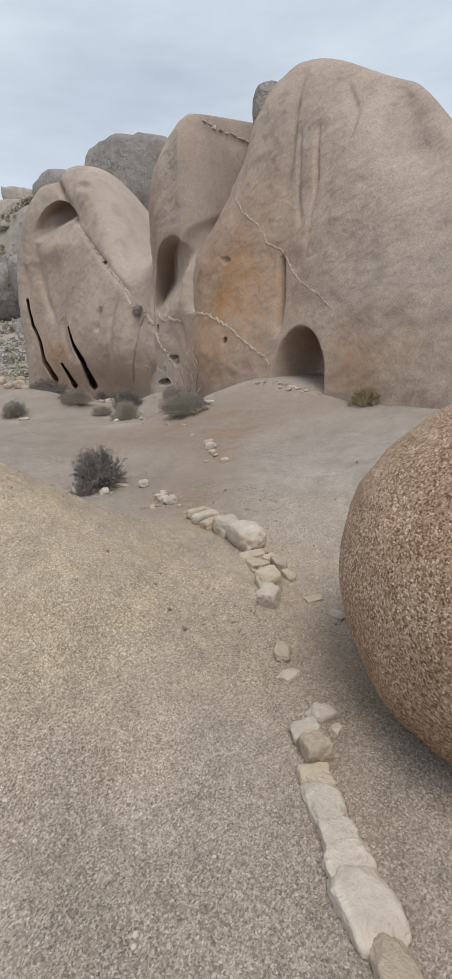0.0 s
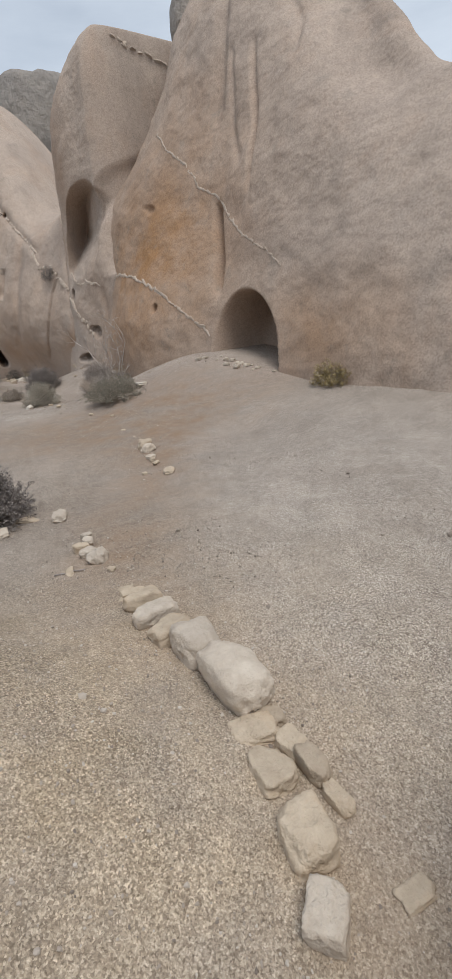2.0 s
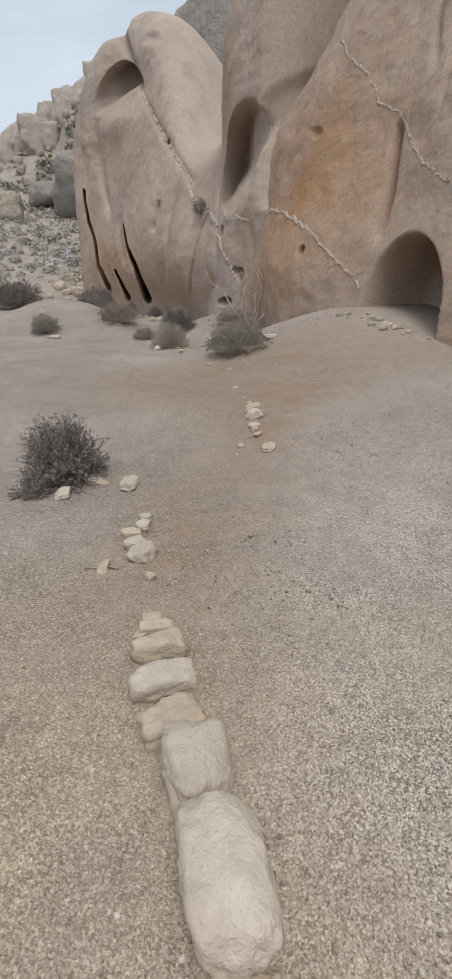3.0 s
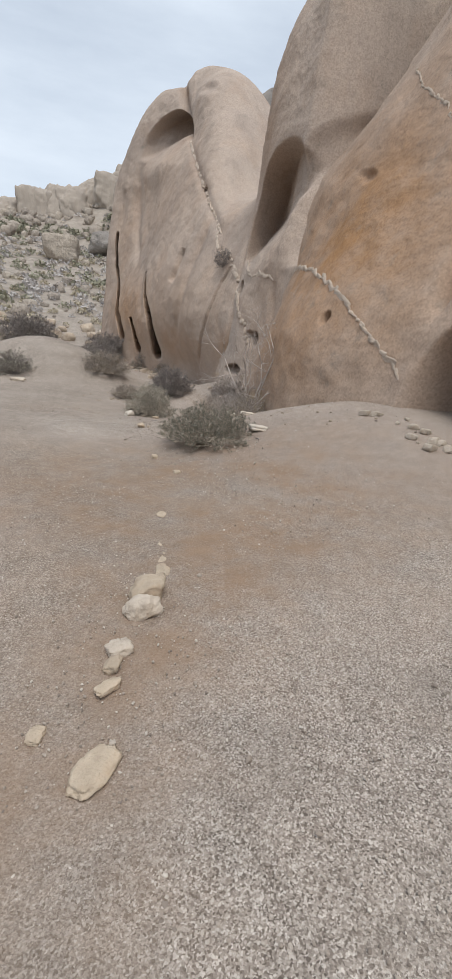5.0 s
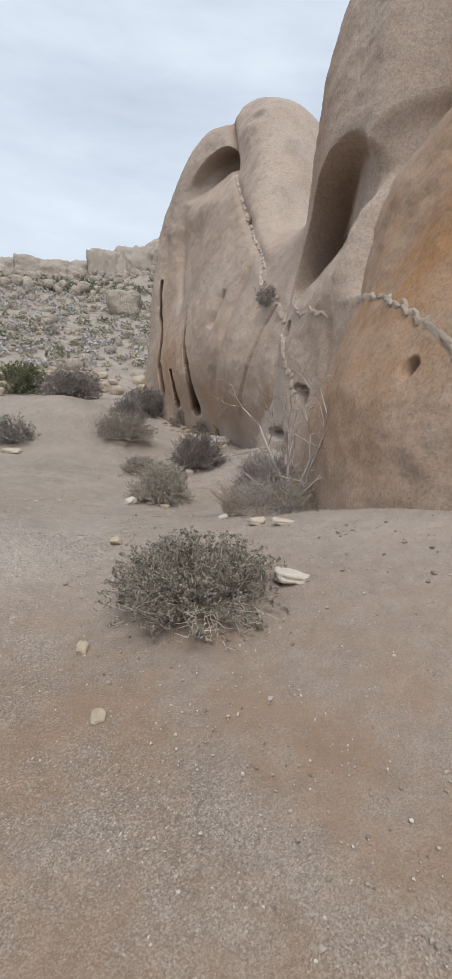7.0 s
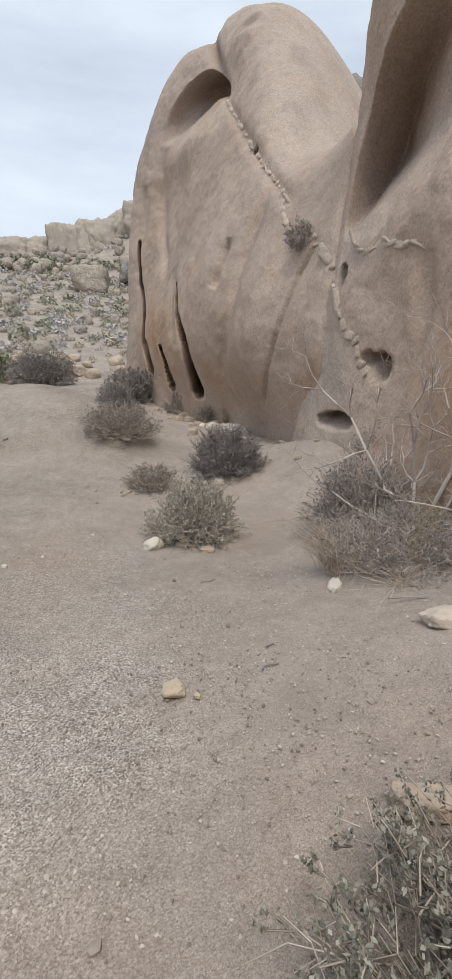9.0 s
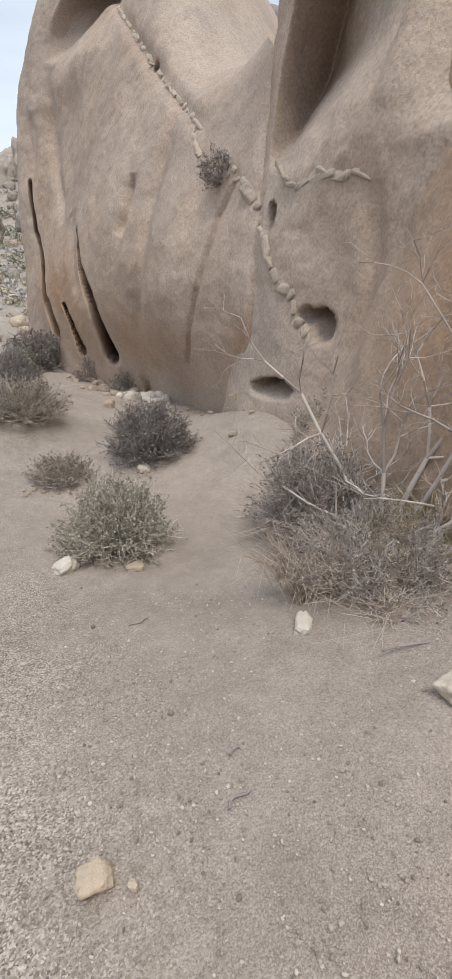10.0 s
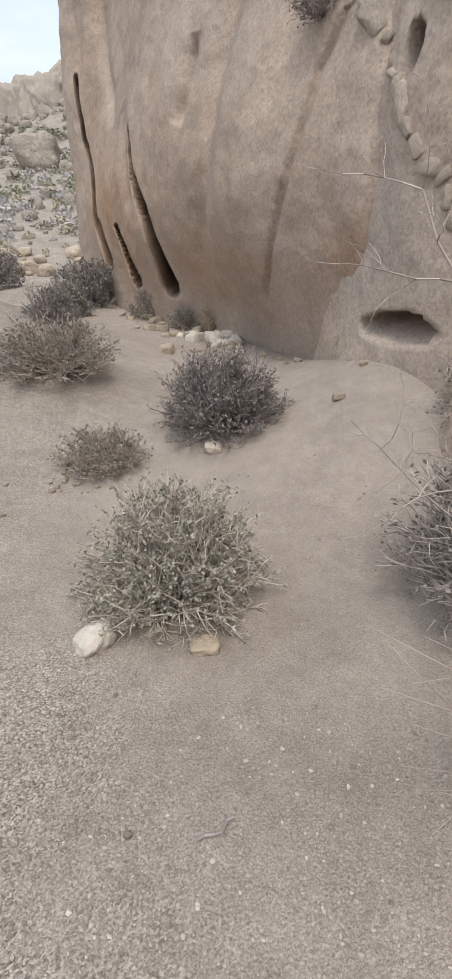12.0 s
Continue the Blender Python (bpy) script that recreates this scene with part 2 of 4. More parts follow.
def smooth_curve(points, per):
    """A closed Catmull-Rom curve through the points."""
    p = np.array(points, float)
    a, b, c, d = np.roll(p, 1, 0), p, np.roll(p, -1, 0), np.roll(p, -2, 0)
    t = np.linspace(0, 1, per, endpoint=False)[:, None, None]
    q = 0.5 * (2 * b + (c - a) * t + (2 * a - 5 * b + 4 * c - d) * t**2 + (3 * b - a - 3 * c + d) * t**3)
    return q.transpose(1, 0, 2).reshape(-1, 2)


def to_line(s, z, line):
    """The distance to a polyline and how far along it (0 to 1) the nearest point lies."""
    best, along = np.full(np.shape(s), 1e9), np.zeros(np.shape(s))
    line = np.array(line, float)
    n = len(line) - 1
    for i in range(n):
        a, d = line[i], line[i + 1] - line[i]
        t = np.clip(((s - a[0]) * d[0] + (z - a[1]) * d[1]) / max(d @ d, 1e-9), 0, 1)
        dist = np.hypot(s - a[0] - t * d[0], z - a[1] - t * d[1])
        along = np.where(dist < best, (i + t) / n, along)
        best = np.minimum(best, dist)
    return best, along


def inside(s, z, ring):
    """Which points lie inside a closed ring."""
    hit = np.zeros(np.shape(s), bool)
    for (a, b), (c, d) in zip(ring, np.roll(ring, -1, 0)):
        if b != d:
            hit ^= ((b > z) != (d > z)) & (s < (c - a) * (z - b) / (d - b) + a)
    return hit


def rounded(e, r):
    return np.sqrt(np.maximum(0, 1 - (1 - np.clip(e / r, 0, 1)) ** 2))


def step(v):
    v = np.clip(v, 0, 1)
    return v * v * (3 - 2 * v)


def ground_height(x, y):
    """The lie of the land: slab, humps, the wash along the wall, the plain that rises to the hills."""
    x, y = np.asarray(x, float), np.asarray(y, float)
    s, n = (x - 2.6) * -0.589 + (y - 11.3) * 0.808, (x - 2.6) * -0.808 + (y - 11.3) * -0.589
    z = -0.25 + 1.15 * bump_at(x, y, -2.0, 3.3, 1.33, 1.15)
    near = np.exp(-np.maximum(n, 0) ** 2 / 4.6) * np.exp(-((s - 2.3) / 2.6) ** 2)
    z = z + 0.88 * near
    z = z + 0.50 * np.exp(-np.maximum(n + 0.3, 0) ** 2 / 0.8) * np.exp(-((s - 8.2) / 1.7) ** 2)
    z = z + 0.30 * bump_at(x, y, 3.6, 9.2, 2.0, 2.2)
    z = z - 0.20 * bump_at(x, y, -3.0, 15.6, 1.8, 1.6)
    z = z - 0.12 * bump_at(x, y, -1.6, 6.9, 1.8, 1.5)
    z = z + 0.95 * bump_at(x, y, -7.9, 19.5, 2.1, 1.9)
    z = z + 0.15 * bump_at(x, y, -4.6, 12.0, 2.0, 2.6)
    z = z + 0.3 * bump_at(x, y, -12.0, 29.5, 5.0, 5.5, 30)
    z = z + 0.35 * bump_at(x, y, -6.3, 18.4, 1.1, 0.9)
    r = np.hypot(x, y - 8)
    az = np.degrees(np.arctan2(-x, y - 8))
    plain = 0.20 * np.maximum(0, r - 26) * (1 - np.exp(-np.maximum(0, r - 26) / 9))
    plain = np.minimum(plain, 0.20 * 80)
    crest = np.interp(az, [-180, -60, -20, 0, 6, 13, 20, 26, 32, 38, 48, 70, 110, 180],
                      [0, 2, 12, 20, 21, 18, 15.5, 10, 4.5, 2.2, 1.5, 2, 0, 0])
    up = np.clip((r - np.interp(az, [14, 25], [47, 90])) / np.interp(az, [14, 25], [32, 18]), 0, 1)
    back = np.clip((r - 125) / 300, 0, 1)
    z = z + plain + crest * up * up * (3 - 2 * up) * (1 - 0.6 * back)
    return z


def gz(x, y):
    return float(ground_height(x, y))


def tufted(verts, faces, a, b, wa, wb, sides=3):
    """Adds a tapering stem from a to b to the lists."""
    d = b - a
    side = Vector((d.y, -d.x, 0.01)) if abs(d.z) < 0.95 * d.length else Vector((1, 0, 0))
    side.normalize()
    up = d.cross(side).normalized()
    first = len(verts)
    for p, w in ((a, wa), (b, wb)):
        for k in range(sides):
            t = 2 * math.pi * k / sides
            verts.append(p + (side * math.cos(t) + up * math.sin(t)) * w)
    for k in range(sides):
        j = (k + 1) % sides
        faces.append((first + k, first + j, first + sides + j, first + sides + k))


def ico(levels):
    bm = bmesh.new()
    bmesh.ops.create_icosphere(bm, subdivisions=levels, radius=1)
    v = np.array([tuple(x.co) for x in bm.verts])
    f = [tuple(x.index for x in p.verts) for p in bm.faces]
    bm.free()
    return v, f


ICO = {n: ico(n) for n in (1, 2, 3, 4, 5)}


def stone_mesh(name, size, seed, material, level=3, cuts=11, soft=14, rough=0.13, full=False):
    """A broken block: a polyhedron of random cuts with softened edges and a rough skin."""
    rng = np.random.default_rng(seed)
    v, f = ICO[level]
    n = np.vstack([np.eye(3), -np.eye(3), rng.normal(size=(cuts, 3))])
    n /= np.linalg.norm(n, axis=1)[:, None]
    d = np.r_[rng.uniform(0.78, 1.05, 6), rng.uniform(0.78, 1.15, cuts)]
    if full:
        d = np.r_[rng.uniform(0.92, 1.0, 6), rng.uniform(0.98, 1.3, cuts)]
    r = (np.maximum(v @ (n / d[:, None]).T, 0) ** soft).sum(1) ** (-1 / soft)
    k = rng.uniform(0, 50)
    r = r * (1 + rough * 1.2 * np.array([noise.fractal(Vector(p) * 2.2 + Vector((k, k, k)), 1.0, 2.0, 4) for p in v]))
    r = r * (1 + rough * 0.4 * np.array([noise.fractal(Vector(p) * 8 + Vector((k, 0, k)), 0.8, 2.0, 4) for p in v]))
    return mesh(name, v * r[:, None] * (np.array(size) / 2), f, material)


def stone(x, y, size, turn=0, seed=1, material=None, sink=0.3, tilt=(0, 0), label="pale angular stone half sunk in the grit", name="stone",
          group="row of pale vein stones across the slab", level=4, soft=22, cat="stone", rough=0.13, full=False):
    me = stone_mesh(name, size, seed, material or QUARTZ, level, soft=soft, rough=rough, full=full)
    ob = new(name, me)
    ob.matrix_basis = pose(x, y, gz(x, y) + size[2] * (0.5 - sink), tilt[0], tilt[1], turn)
    return tagged(ob, label, cat, group)


# ---- the rock wall ----
class Relief:
    """A great boulder: an outline in a leaning plane, swelled to the front and the back, with hollows, grooves and bulges."""

    def __init__(self, outline, origin, along, out, lean, core, rim, swell, front, seed):
        self.o, self.s, self.n, self.lean = Vector(origin), Vector(along), Vector(out), lean
        self.edge, self.core = smooth_curve(outline, 48), np.array(core, float)
        self.rim, self.swell, self.front, self.seed = rim, swell, front, seed
        self.hollows, self.grooves, self.bulges, self.stains = [], [], [], []
        self.niches, self.slots = [], []

    def offset(self, s, z):
        closed = np.vstack([self.edge[::5], self.edge[:1]])
        e, _ = to_line(s, z, closed)
        d = self.front(s, z) + self.swell * rounded(e, self.rim)
        self.ds, self.dz = np.zeros_like(d), np.zeros_like(d)
        for cs, cz, rs, rz, turn, deep, sharp in self.hollows:
            c, w = math.cos(radians(turn)), math.sin(radians(turn))
            u, v = ((s - cs) * c + (z - cz) * w) / rs, (-(s - cs) * w + (z - cz) * c) / rz
            wave = 0.02 if rs > 0.6 else 0.05
            q = np.sqrt(u * u + v * v) * (0.93 + wave * np.sin(3 * np.arctan2(v, u) + cs * 9) + 0.5 * wave * np.sin(7 * np.arctan2(v, u) + cz * 5))
            cut = deep * step((1 - q) / min(1, 1.9 / sharp))
            d, self.dz = d - cut, self.dz + (0.35 * cut if deep > 0.5 else 0)
        for line, wide, deep in self.grooves:
            dist, along = to_line(s, z, line)
            d = d - deep * np.exp(-(dist / wide) ** (4 if deep > 0.69 else 2)) * np.clip(1.15 - np.abs(2 * along - 1) ** 4, 0, 1)
        for outline, soft, deep, way, least, skew, foot in self.niches:
            rim = smooth_curve(outline, 8)
            e, _ = to_line(s, z, np.vstack([rim, rim[:1]]))
            along = (s - rim[:, 0].mean()) * way[0] + (z - rim[:, 1].mean()) * way[1]
            reach = np.abs((rim - rim.mean(0)) @ np.array(way)).max()
            ramp = least + (1 - least) * step(0.5 + 0.5 * along / reach)
            cut = np.where(inside(s, z, rim), deep * ramp * step(e / soft) * step((z - rim[:, 1].min()) / foot), 0)
            d, self.ds, self.dz = d - cut, self.ds + skew[0] * cut, self.dz + skew[1] * cut
        for line, narrow, wide, deep, skew in self.slots:
            dist, along = to_line(s, z, line)
            half = narrow + (wide - narrow) * along ** 1.4
            cut = deep * np.exp(-(dist / half) ** 6)
            d, self.ds = d - cut, self.ds + skew * cut
        for cs, cz, rs, rz, turn, high in self.bulges:
            d = d + high * bump_at(s, z, cs, cz, rs, rz, turn)
        return d

    def at(self, s, z, d):
        return self.o + self.s * s + self.n * (d - self.lean * z) + Vector((0, 0, z))

    def skin(self, p):
        k = Vector((self.seed * 7.3, self.seed * 3.1, 0))
        return p + self.n * 0.10 * (noise.fractal(p * 0.55 + k, 1.0, 2.1, 5) + 0.22 * noise.fractal(p * 2.6 + k, 0.9, 2.1, 4))

    def point(self, s, z):
        return self.skin(self.at(s, z, float(self.offset(np.array([s]), np.array([z]))[0])))

    def build(self, name, rings=230, back=3.0):
        m = len(self.edge)
        f = np.r_[0.004, np.linspace(0, 1, rings + 1)[1:] ** 0.8]
        grid = self.core + (self.edge - self.core)[None] * f[:, None, None]
        s, z = grid[..., 0].ravel(), grid[..., 1].ravel()
        d = self.offset(s, z)
        pts = [self.at(a, b, c) for a, b, c in zip(s + self.ds, z + self.dz, d)]
        inner = np.linspace(1, 0.02, 16)[1:]
        tail = self.core + (self.edge - self.core)[None] * inner[:, None, None]
        ts, tz = tail[..., 0].ravel(), tail[..., 1].ravel()
        depth = np.repeat(np.sqrt(1 - inner**2) * back, m)
        rim_d = np.outer(inner, d[-m:]).ravel() + np.repeat((1 - inner) * min(d[-m:].min(), 0.0), m)
        pts += [self.at(a, b, c - e) for a, b, c, e in zip(ts, tz, rim_d, depth)]
        out = [self.skin(p) for p in pts]
        rows = len(f) + len(inner)
        faces = []
        for i in range(rows - 1):
            for j in range(m):
                q = (j + 1) % m
                faces.append((i * m + j, i * m + q, (i + 1) * m + q, (i + 1) * m + j))
        faces.append(tuple(range(m))[::-1])
        me = mesh(name, out, faces, GRANITE)
        stain = np.zeros(len(out))
        alls, allz = np.r_[s, ts], np.r_[z, tz]
        for cs, cz, rs, rz, turn, much in self.stains:
            stain = np.maximum(stain, much * bump_at(alls, allz, cs, cz, rs, rz, turn))
        mask(me, "stain", stain)
        bm = bmesh.new()
        bm.from_mesh(me)
        bmesh.ops.recalc_face_normals(bm, faces=bm.faces)
        bm.to_mesh(me)
        bm.free()
        return new(name, me)


WALL_O, WALL_S, WALL_N = (2.6, 11.3, 0), (-0.589, 0.808, 0), (-0.808, -0.589, 0)

big = Relief([(7.3, -2.6), (7.25, 1.5), (7.5, 3.35), (7.5, 4.6), (6.75, 5.25), (6.15, 5.9), (5.65, 6.8), (5.4, 7.7), (4.9, 8.36), (4.24, 8.68),
              (3.5, 8.58), (2.4, 8.05), (0.95, 7.1), (0, 6.5), (-0.75, 5.75), (-1.3, 5.05), (-2.0, 4.5), (-3.6, 4.3), (-6, 3.9), (-8, 2.4), (-8.6, 0.4), (-8, -2.6), (0, -2.8)],
             WALL_O, WALL_S, WALL_N, 0.33, (1.6, 2.6), 1.9, 0.75, lambda s, z: -0.35 + 0 * s, 1)
big.niches += [([(2.1, 0.5), (1.98, 1.15), (1.72, 1.58), (1.4, 1.76), (1.0, 1.72), (0.6, 1.45), (0.33, 1.05), (0.2, 0.55), (0.25, -0.1), (1.2, -0.5), (2.1, -0.1)], 0.30, 1.5, (0, 1), 0.85, (0, 0.1), 0.1)]
big.hollows += [(3.72, 1.61, 0.075, 0.10, 0, 0.4, 3), (4.7, 3.8, 0.32, 0.13, 20, 0.10, 2)]
big.grooves += [([(7.35, 4.4), (7.0, 5.0), (6.45, 5.5), (6.0, 6.1)], 0.14, 0.35), ([(2.42, 3.5), (2.32, 3.08), (2.14, 2.4), (2.06, 1.7)], 0.09, 0.34), ([(2.75, 6.6), (2.58, 5.88), (2.33, 4.87), (1.8, 4.0)], 0.09, 0.07), ([(2.1, 6.4), (1.84, 5.5), (1.52, 4.57), (1.41, 3.4)], 0.07, 0.13), ([(3.3, 8.2), (3.0, 6.5), (2.9, 5.0)], 0.16, 0.15),
                ([(0.9, 7.0), (0.2, 6.2), (-0.6, 5.0), (-1.5, 4.3)], 0.40, 0.35), ([(1.7, 7.2), (1.0, 6.2), (0.8, 5.5)], 0.10, 0.08)]
big.bulges += [(4.2, 1.6, 1.5, 1.5, 0, 0.55), (5.0, 4.2, 1.5, 1.4, 0, 0.25), (0.6, 3.6, 1.6, 2.0, 0, 0.3), (-2.2, 1.5, 2.0, 2.4, 0, 0.5)]
big.stains += [(4.4, 2.6, 2.6, 2.6, 0, 1.0), (-0.6, 0.9, 1.6, 0.9, 0, 0.6), (6.2, 4.6, 1.0, 1.6, 0, 0.35), (0.2, 0.6, 1.2, 0.5, 0, 0.35), (3.6, 5.0, 1.2, 1.4, 0, 0.35)]

mid = Relief([(9.6, -2.2), (9.55, 1.6), (9.5, 3.4), (9.42, 5.0), (9.42, 6.0), (9.1, 6.95), (8.1, 8.0), (7.3, 8.37), (6.3, 8.2), (5.35, 7.7), (3.95, 7.05),
              (3.4, 6.4), (3.2, 4), (3.2, 2), (3.3, -2.2)],
             WALL_O, WALL_S, WALL_N, 0.1, (7.2, 3.6), 1.2, 0.42, None, 2)


mid.front = lambda s, z: -0.60 - 3.0 * step((7.0 - s) / 0.9) * np.clip((z - 2.6) / 2.5, 0, 1)
mid.hollows += [(6.3, 5.2, 0.45, 1.5, 25, 1.0, 3), (8.58, 2.32, 0.10, 0.15, 0, 0.6, 5), (7.76, 1.30, 0.12, 0.10, 20, 0.75, 4), (7.50, 1.21, 0.19, 0.16, 50, 1.0, 5), (8.27, 0.51, 0.44, 0.115, -4, 1.3, 6)]
mid.niches += [([(8.85, 2.8), (8.92, 3.4), (8.78, 4.1), (8.42, 4.65), (7.9, 5.0), (7.3, 5.05), (6.95, 4.75), (6.85, 4.0), (7.0, 3.2), (7.3, 2.65), (8.0, 2.55)], 0.20, 0.95, (1, 0.15), 0.28, (0.6, 0.1), 1.5)]
mid.grooves += [([(7.0, 2.4), (6.9, 1.6), (6.8, 0.6)], 0.12, 0.10), ([(6.9, 8.1), (6.3, 7.3), (5.5, 6.6), (5.0, 6.0)], 0.09, 0.10)]
mid.bulges += [(8.2, 6.4, 1.1, 1.5, 0, 0.25)]
mid.stains += [(8.6, 5.6, 0.8, 1.4, 0, 0.4), (7.2, 1.8, 0.8, 1.2, 0, 0.3), (9.3, 3.4, 0.35, 0.8, 0, 0.5)]

LEFT_O, LEFT_S, LEFT_N = (-6.5, 27.8, 0), (-0.98, 0.199, 0), (-0.199, -0.98, 0)
left = Relief([(4.25, -1.6), (4.3, 1.2), (4.25, 3.0), (4.1, 5.0), (3.72, 7.15), (2.85, 8.95), (1.8, 9.98), (0.95, 10.12), (0.62, 10.3), (0.25, 10.6), (-0.5, 10.62), (-1.62, 10.27), (-2.5, 9.6),
               (-3.4, 8.5), (-4.2, 7.2), (-5.0, 5.6), (-6.0, 4.0), (-7.2, 2.2), (-7.8, 0.5), (-7.6, -1.6), (-2, -1.8)],
              LEFT_O, LEFT_S, LEFT_N, 0.0, (-0.6, 4.2), 1.7, 0.0, None, 3)
left.free = left.edge[: 48 * 15]


def left_front(s, z):
    e, _ = to_line(s, z, left.free[::5])
    high = 1.7 + np.log1p(np.exp((z - 1.7) * 2.5)) / 2.5
    plane = 3.6 - 0.45 * high - 0.91 * s
    flat = np.log1p(np.exp(np.clip((plane + 0.5) * 1.6, -30, 30))) / 1.6
    return rounded(e, 1.8) * (flat + 0.5 - 0.75 * step((-1.5 - s) / 4.5) - 0.9 * step((-5.75 - s) / 0.8))


left.front = left_front
left.hollows += [(-6.5, 0.53, 0.46, 0.16, 0, 1.2, 4), (-1.35, 9.1, 0.75, 0.30, 22, 0.22, 2), (-3.0, 5.35, 0.10, 0.10, 0, 0.3, 4)]
left.niches += [([(2.0, 7.35), (2.3, 8.0), (1.9, 8.65), (1.1, 9.1), (0.35, 9.1), (-0.15, 8.72), (-0.55, 8.2), (-0.75, 7.8), (0.4, 7.75)], 0.40, 2.3, (-1, 0.35), 0.12, (0, 0.4), 0.3)]
left.slots += [([(-0.34, 3.05), (-0.80, 2.25), (-1.40, 1.58), (-1.70, 0.5)], 0.065, 0.20, 2.6, 0.45), ([(3.36, 4.9), (3.2, 3.6), (2.6, 2.7), (2.2, 1.7), (1.3, 0.8)], 0.065, 0.19, 2.2, 0.45), ([(0.45, 1.5), (0.1, 1.1), (-0.3, 0.5)], 0.06, 0.15, 1.8, 0.45)]
left.grooves += [([(0.85, 10.2), (0.35, 9.4), (-0.3, 8.5), (-1.0, 7.5)], 0.16, 0.45), ([(-1.0, 7.45), (-2.6, 5.76), (-3.5, 4.8), (-4.7, 3.7)], 0.14, 0.12),
                 ([(-3.9, 4.5), (-3.58, 3.1), (-3.42, 2.0), (-3.0, 0.9)], 0.17, 0.15), ([(-5.5, 3.0), (-5.2, 2.5), (-4.9, 1.65), (-4.6, 0.95), (-4.3, 0.4)], 0.045, 0.09),
                 ([(-3.9, 6.6), (-4.1, 5.6), (-4.4, 4.4)], 0.2, 0.08), ([(2.2, 7.5), (2.25, 6.0), (1.9, 4.7), (1.0, 3.5)], 0.24, 0.18), ([(3.05, 6.6), (3.15, 5.5), (3.3, 4.6)], 0.25, 0.10), ([(0.2, 3.6), (-0.1, 2.5), (-0.6, 1.6)], 0.25, 0.12), ([(-2.88, 3.6), (-2.75, 3.0), (-2.62, 2.6)], 0.13, 0.22)]
left.bulges += [(-0.4, 5.2, 1.7, 2.0, 0, 0.28), (-4.2, 2.6, 0.6, 1.6, 0, 0.12), (-1.4, 9.0, 1.0, 1.0, 0, 0.45), (0.2, 6.5, 1.5, 1.0, 25, 0.25), (-4.3, 1.2, 0.9, 0.8, 0, 0.15), (0.5, 6.9, 1.3, 0.6, 0, 0.35), (-3.3, -0.3, 2.7, 1.5, 0, -1.1)]
left.stains += [(-1.5, 1.6, 4.5, 1.6, 0, 0.3), (-0.5, 5.5, 2.5, 2.0, 0, 0.22), (0.8, 1.6, 2.6, 1.3, 25, 0.75), (-3.0, 0.9, 1.6, 0.7, 0, 0.5), (-6.0, 0.9, 0.8, 0.5, 0, 0.7), (2.6, 4.0, 0.8, 2.2, 0, 0.35)]

for rock, label in ((big, "huge tan granite outcrop, rust-stained face, cave at its foot"),
                    (mid, "tall leaning granite boulder with a deep niche in its face"),
                    (left, "great rounded granite boulder with an overhang hollow and dark slots")):
    ob = rock.build("granite_outcrop" if rock is big else "granite_boulder", 280 if rock is left else 230)
    rock.ob = tagged(ob, label, "rock", "boulders of the rock wall")

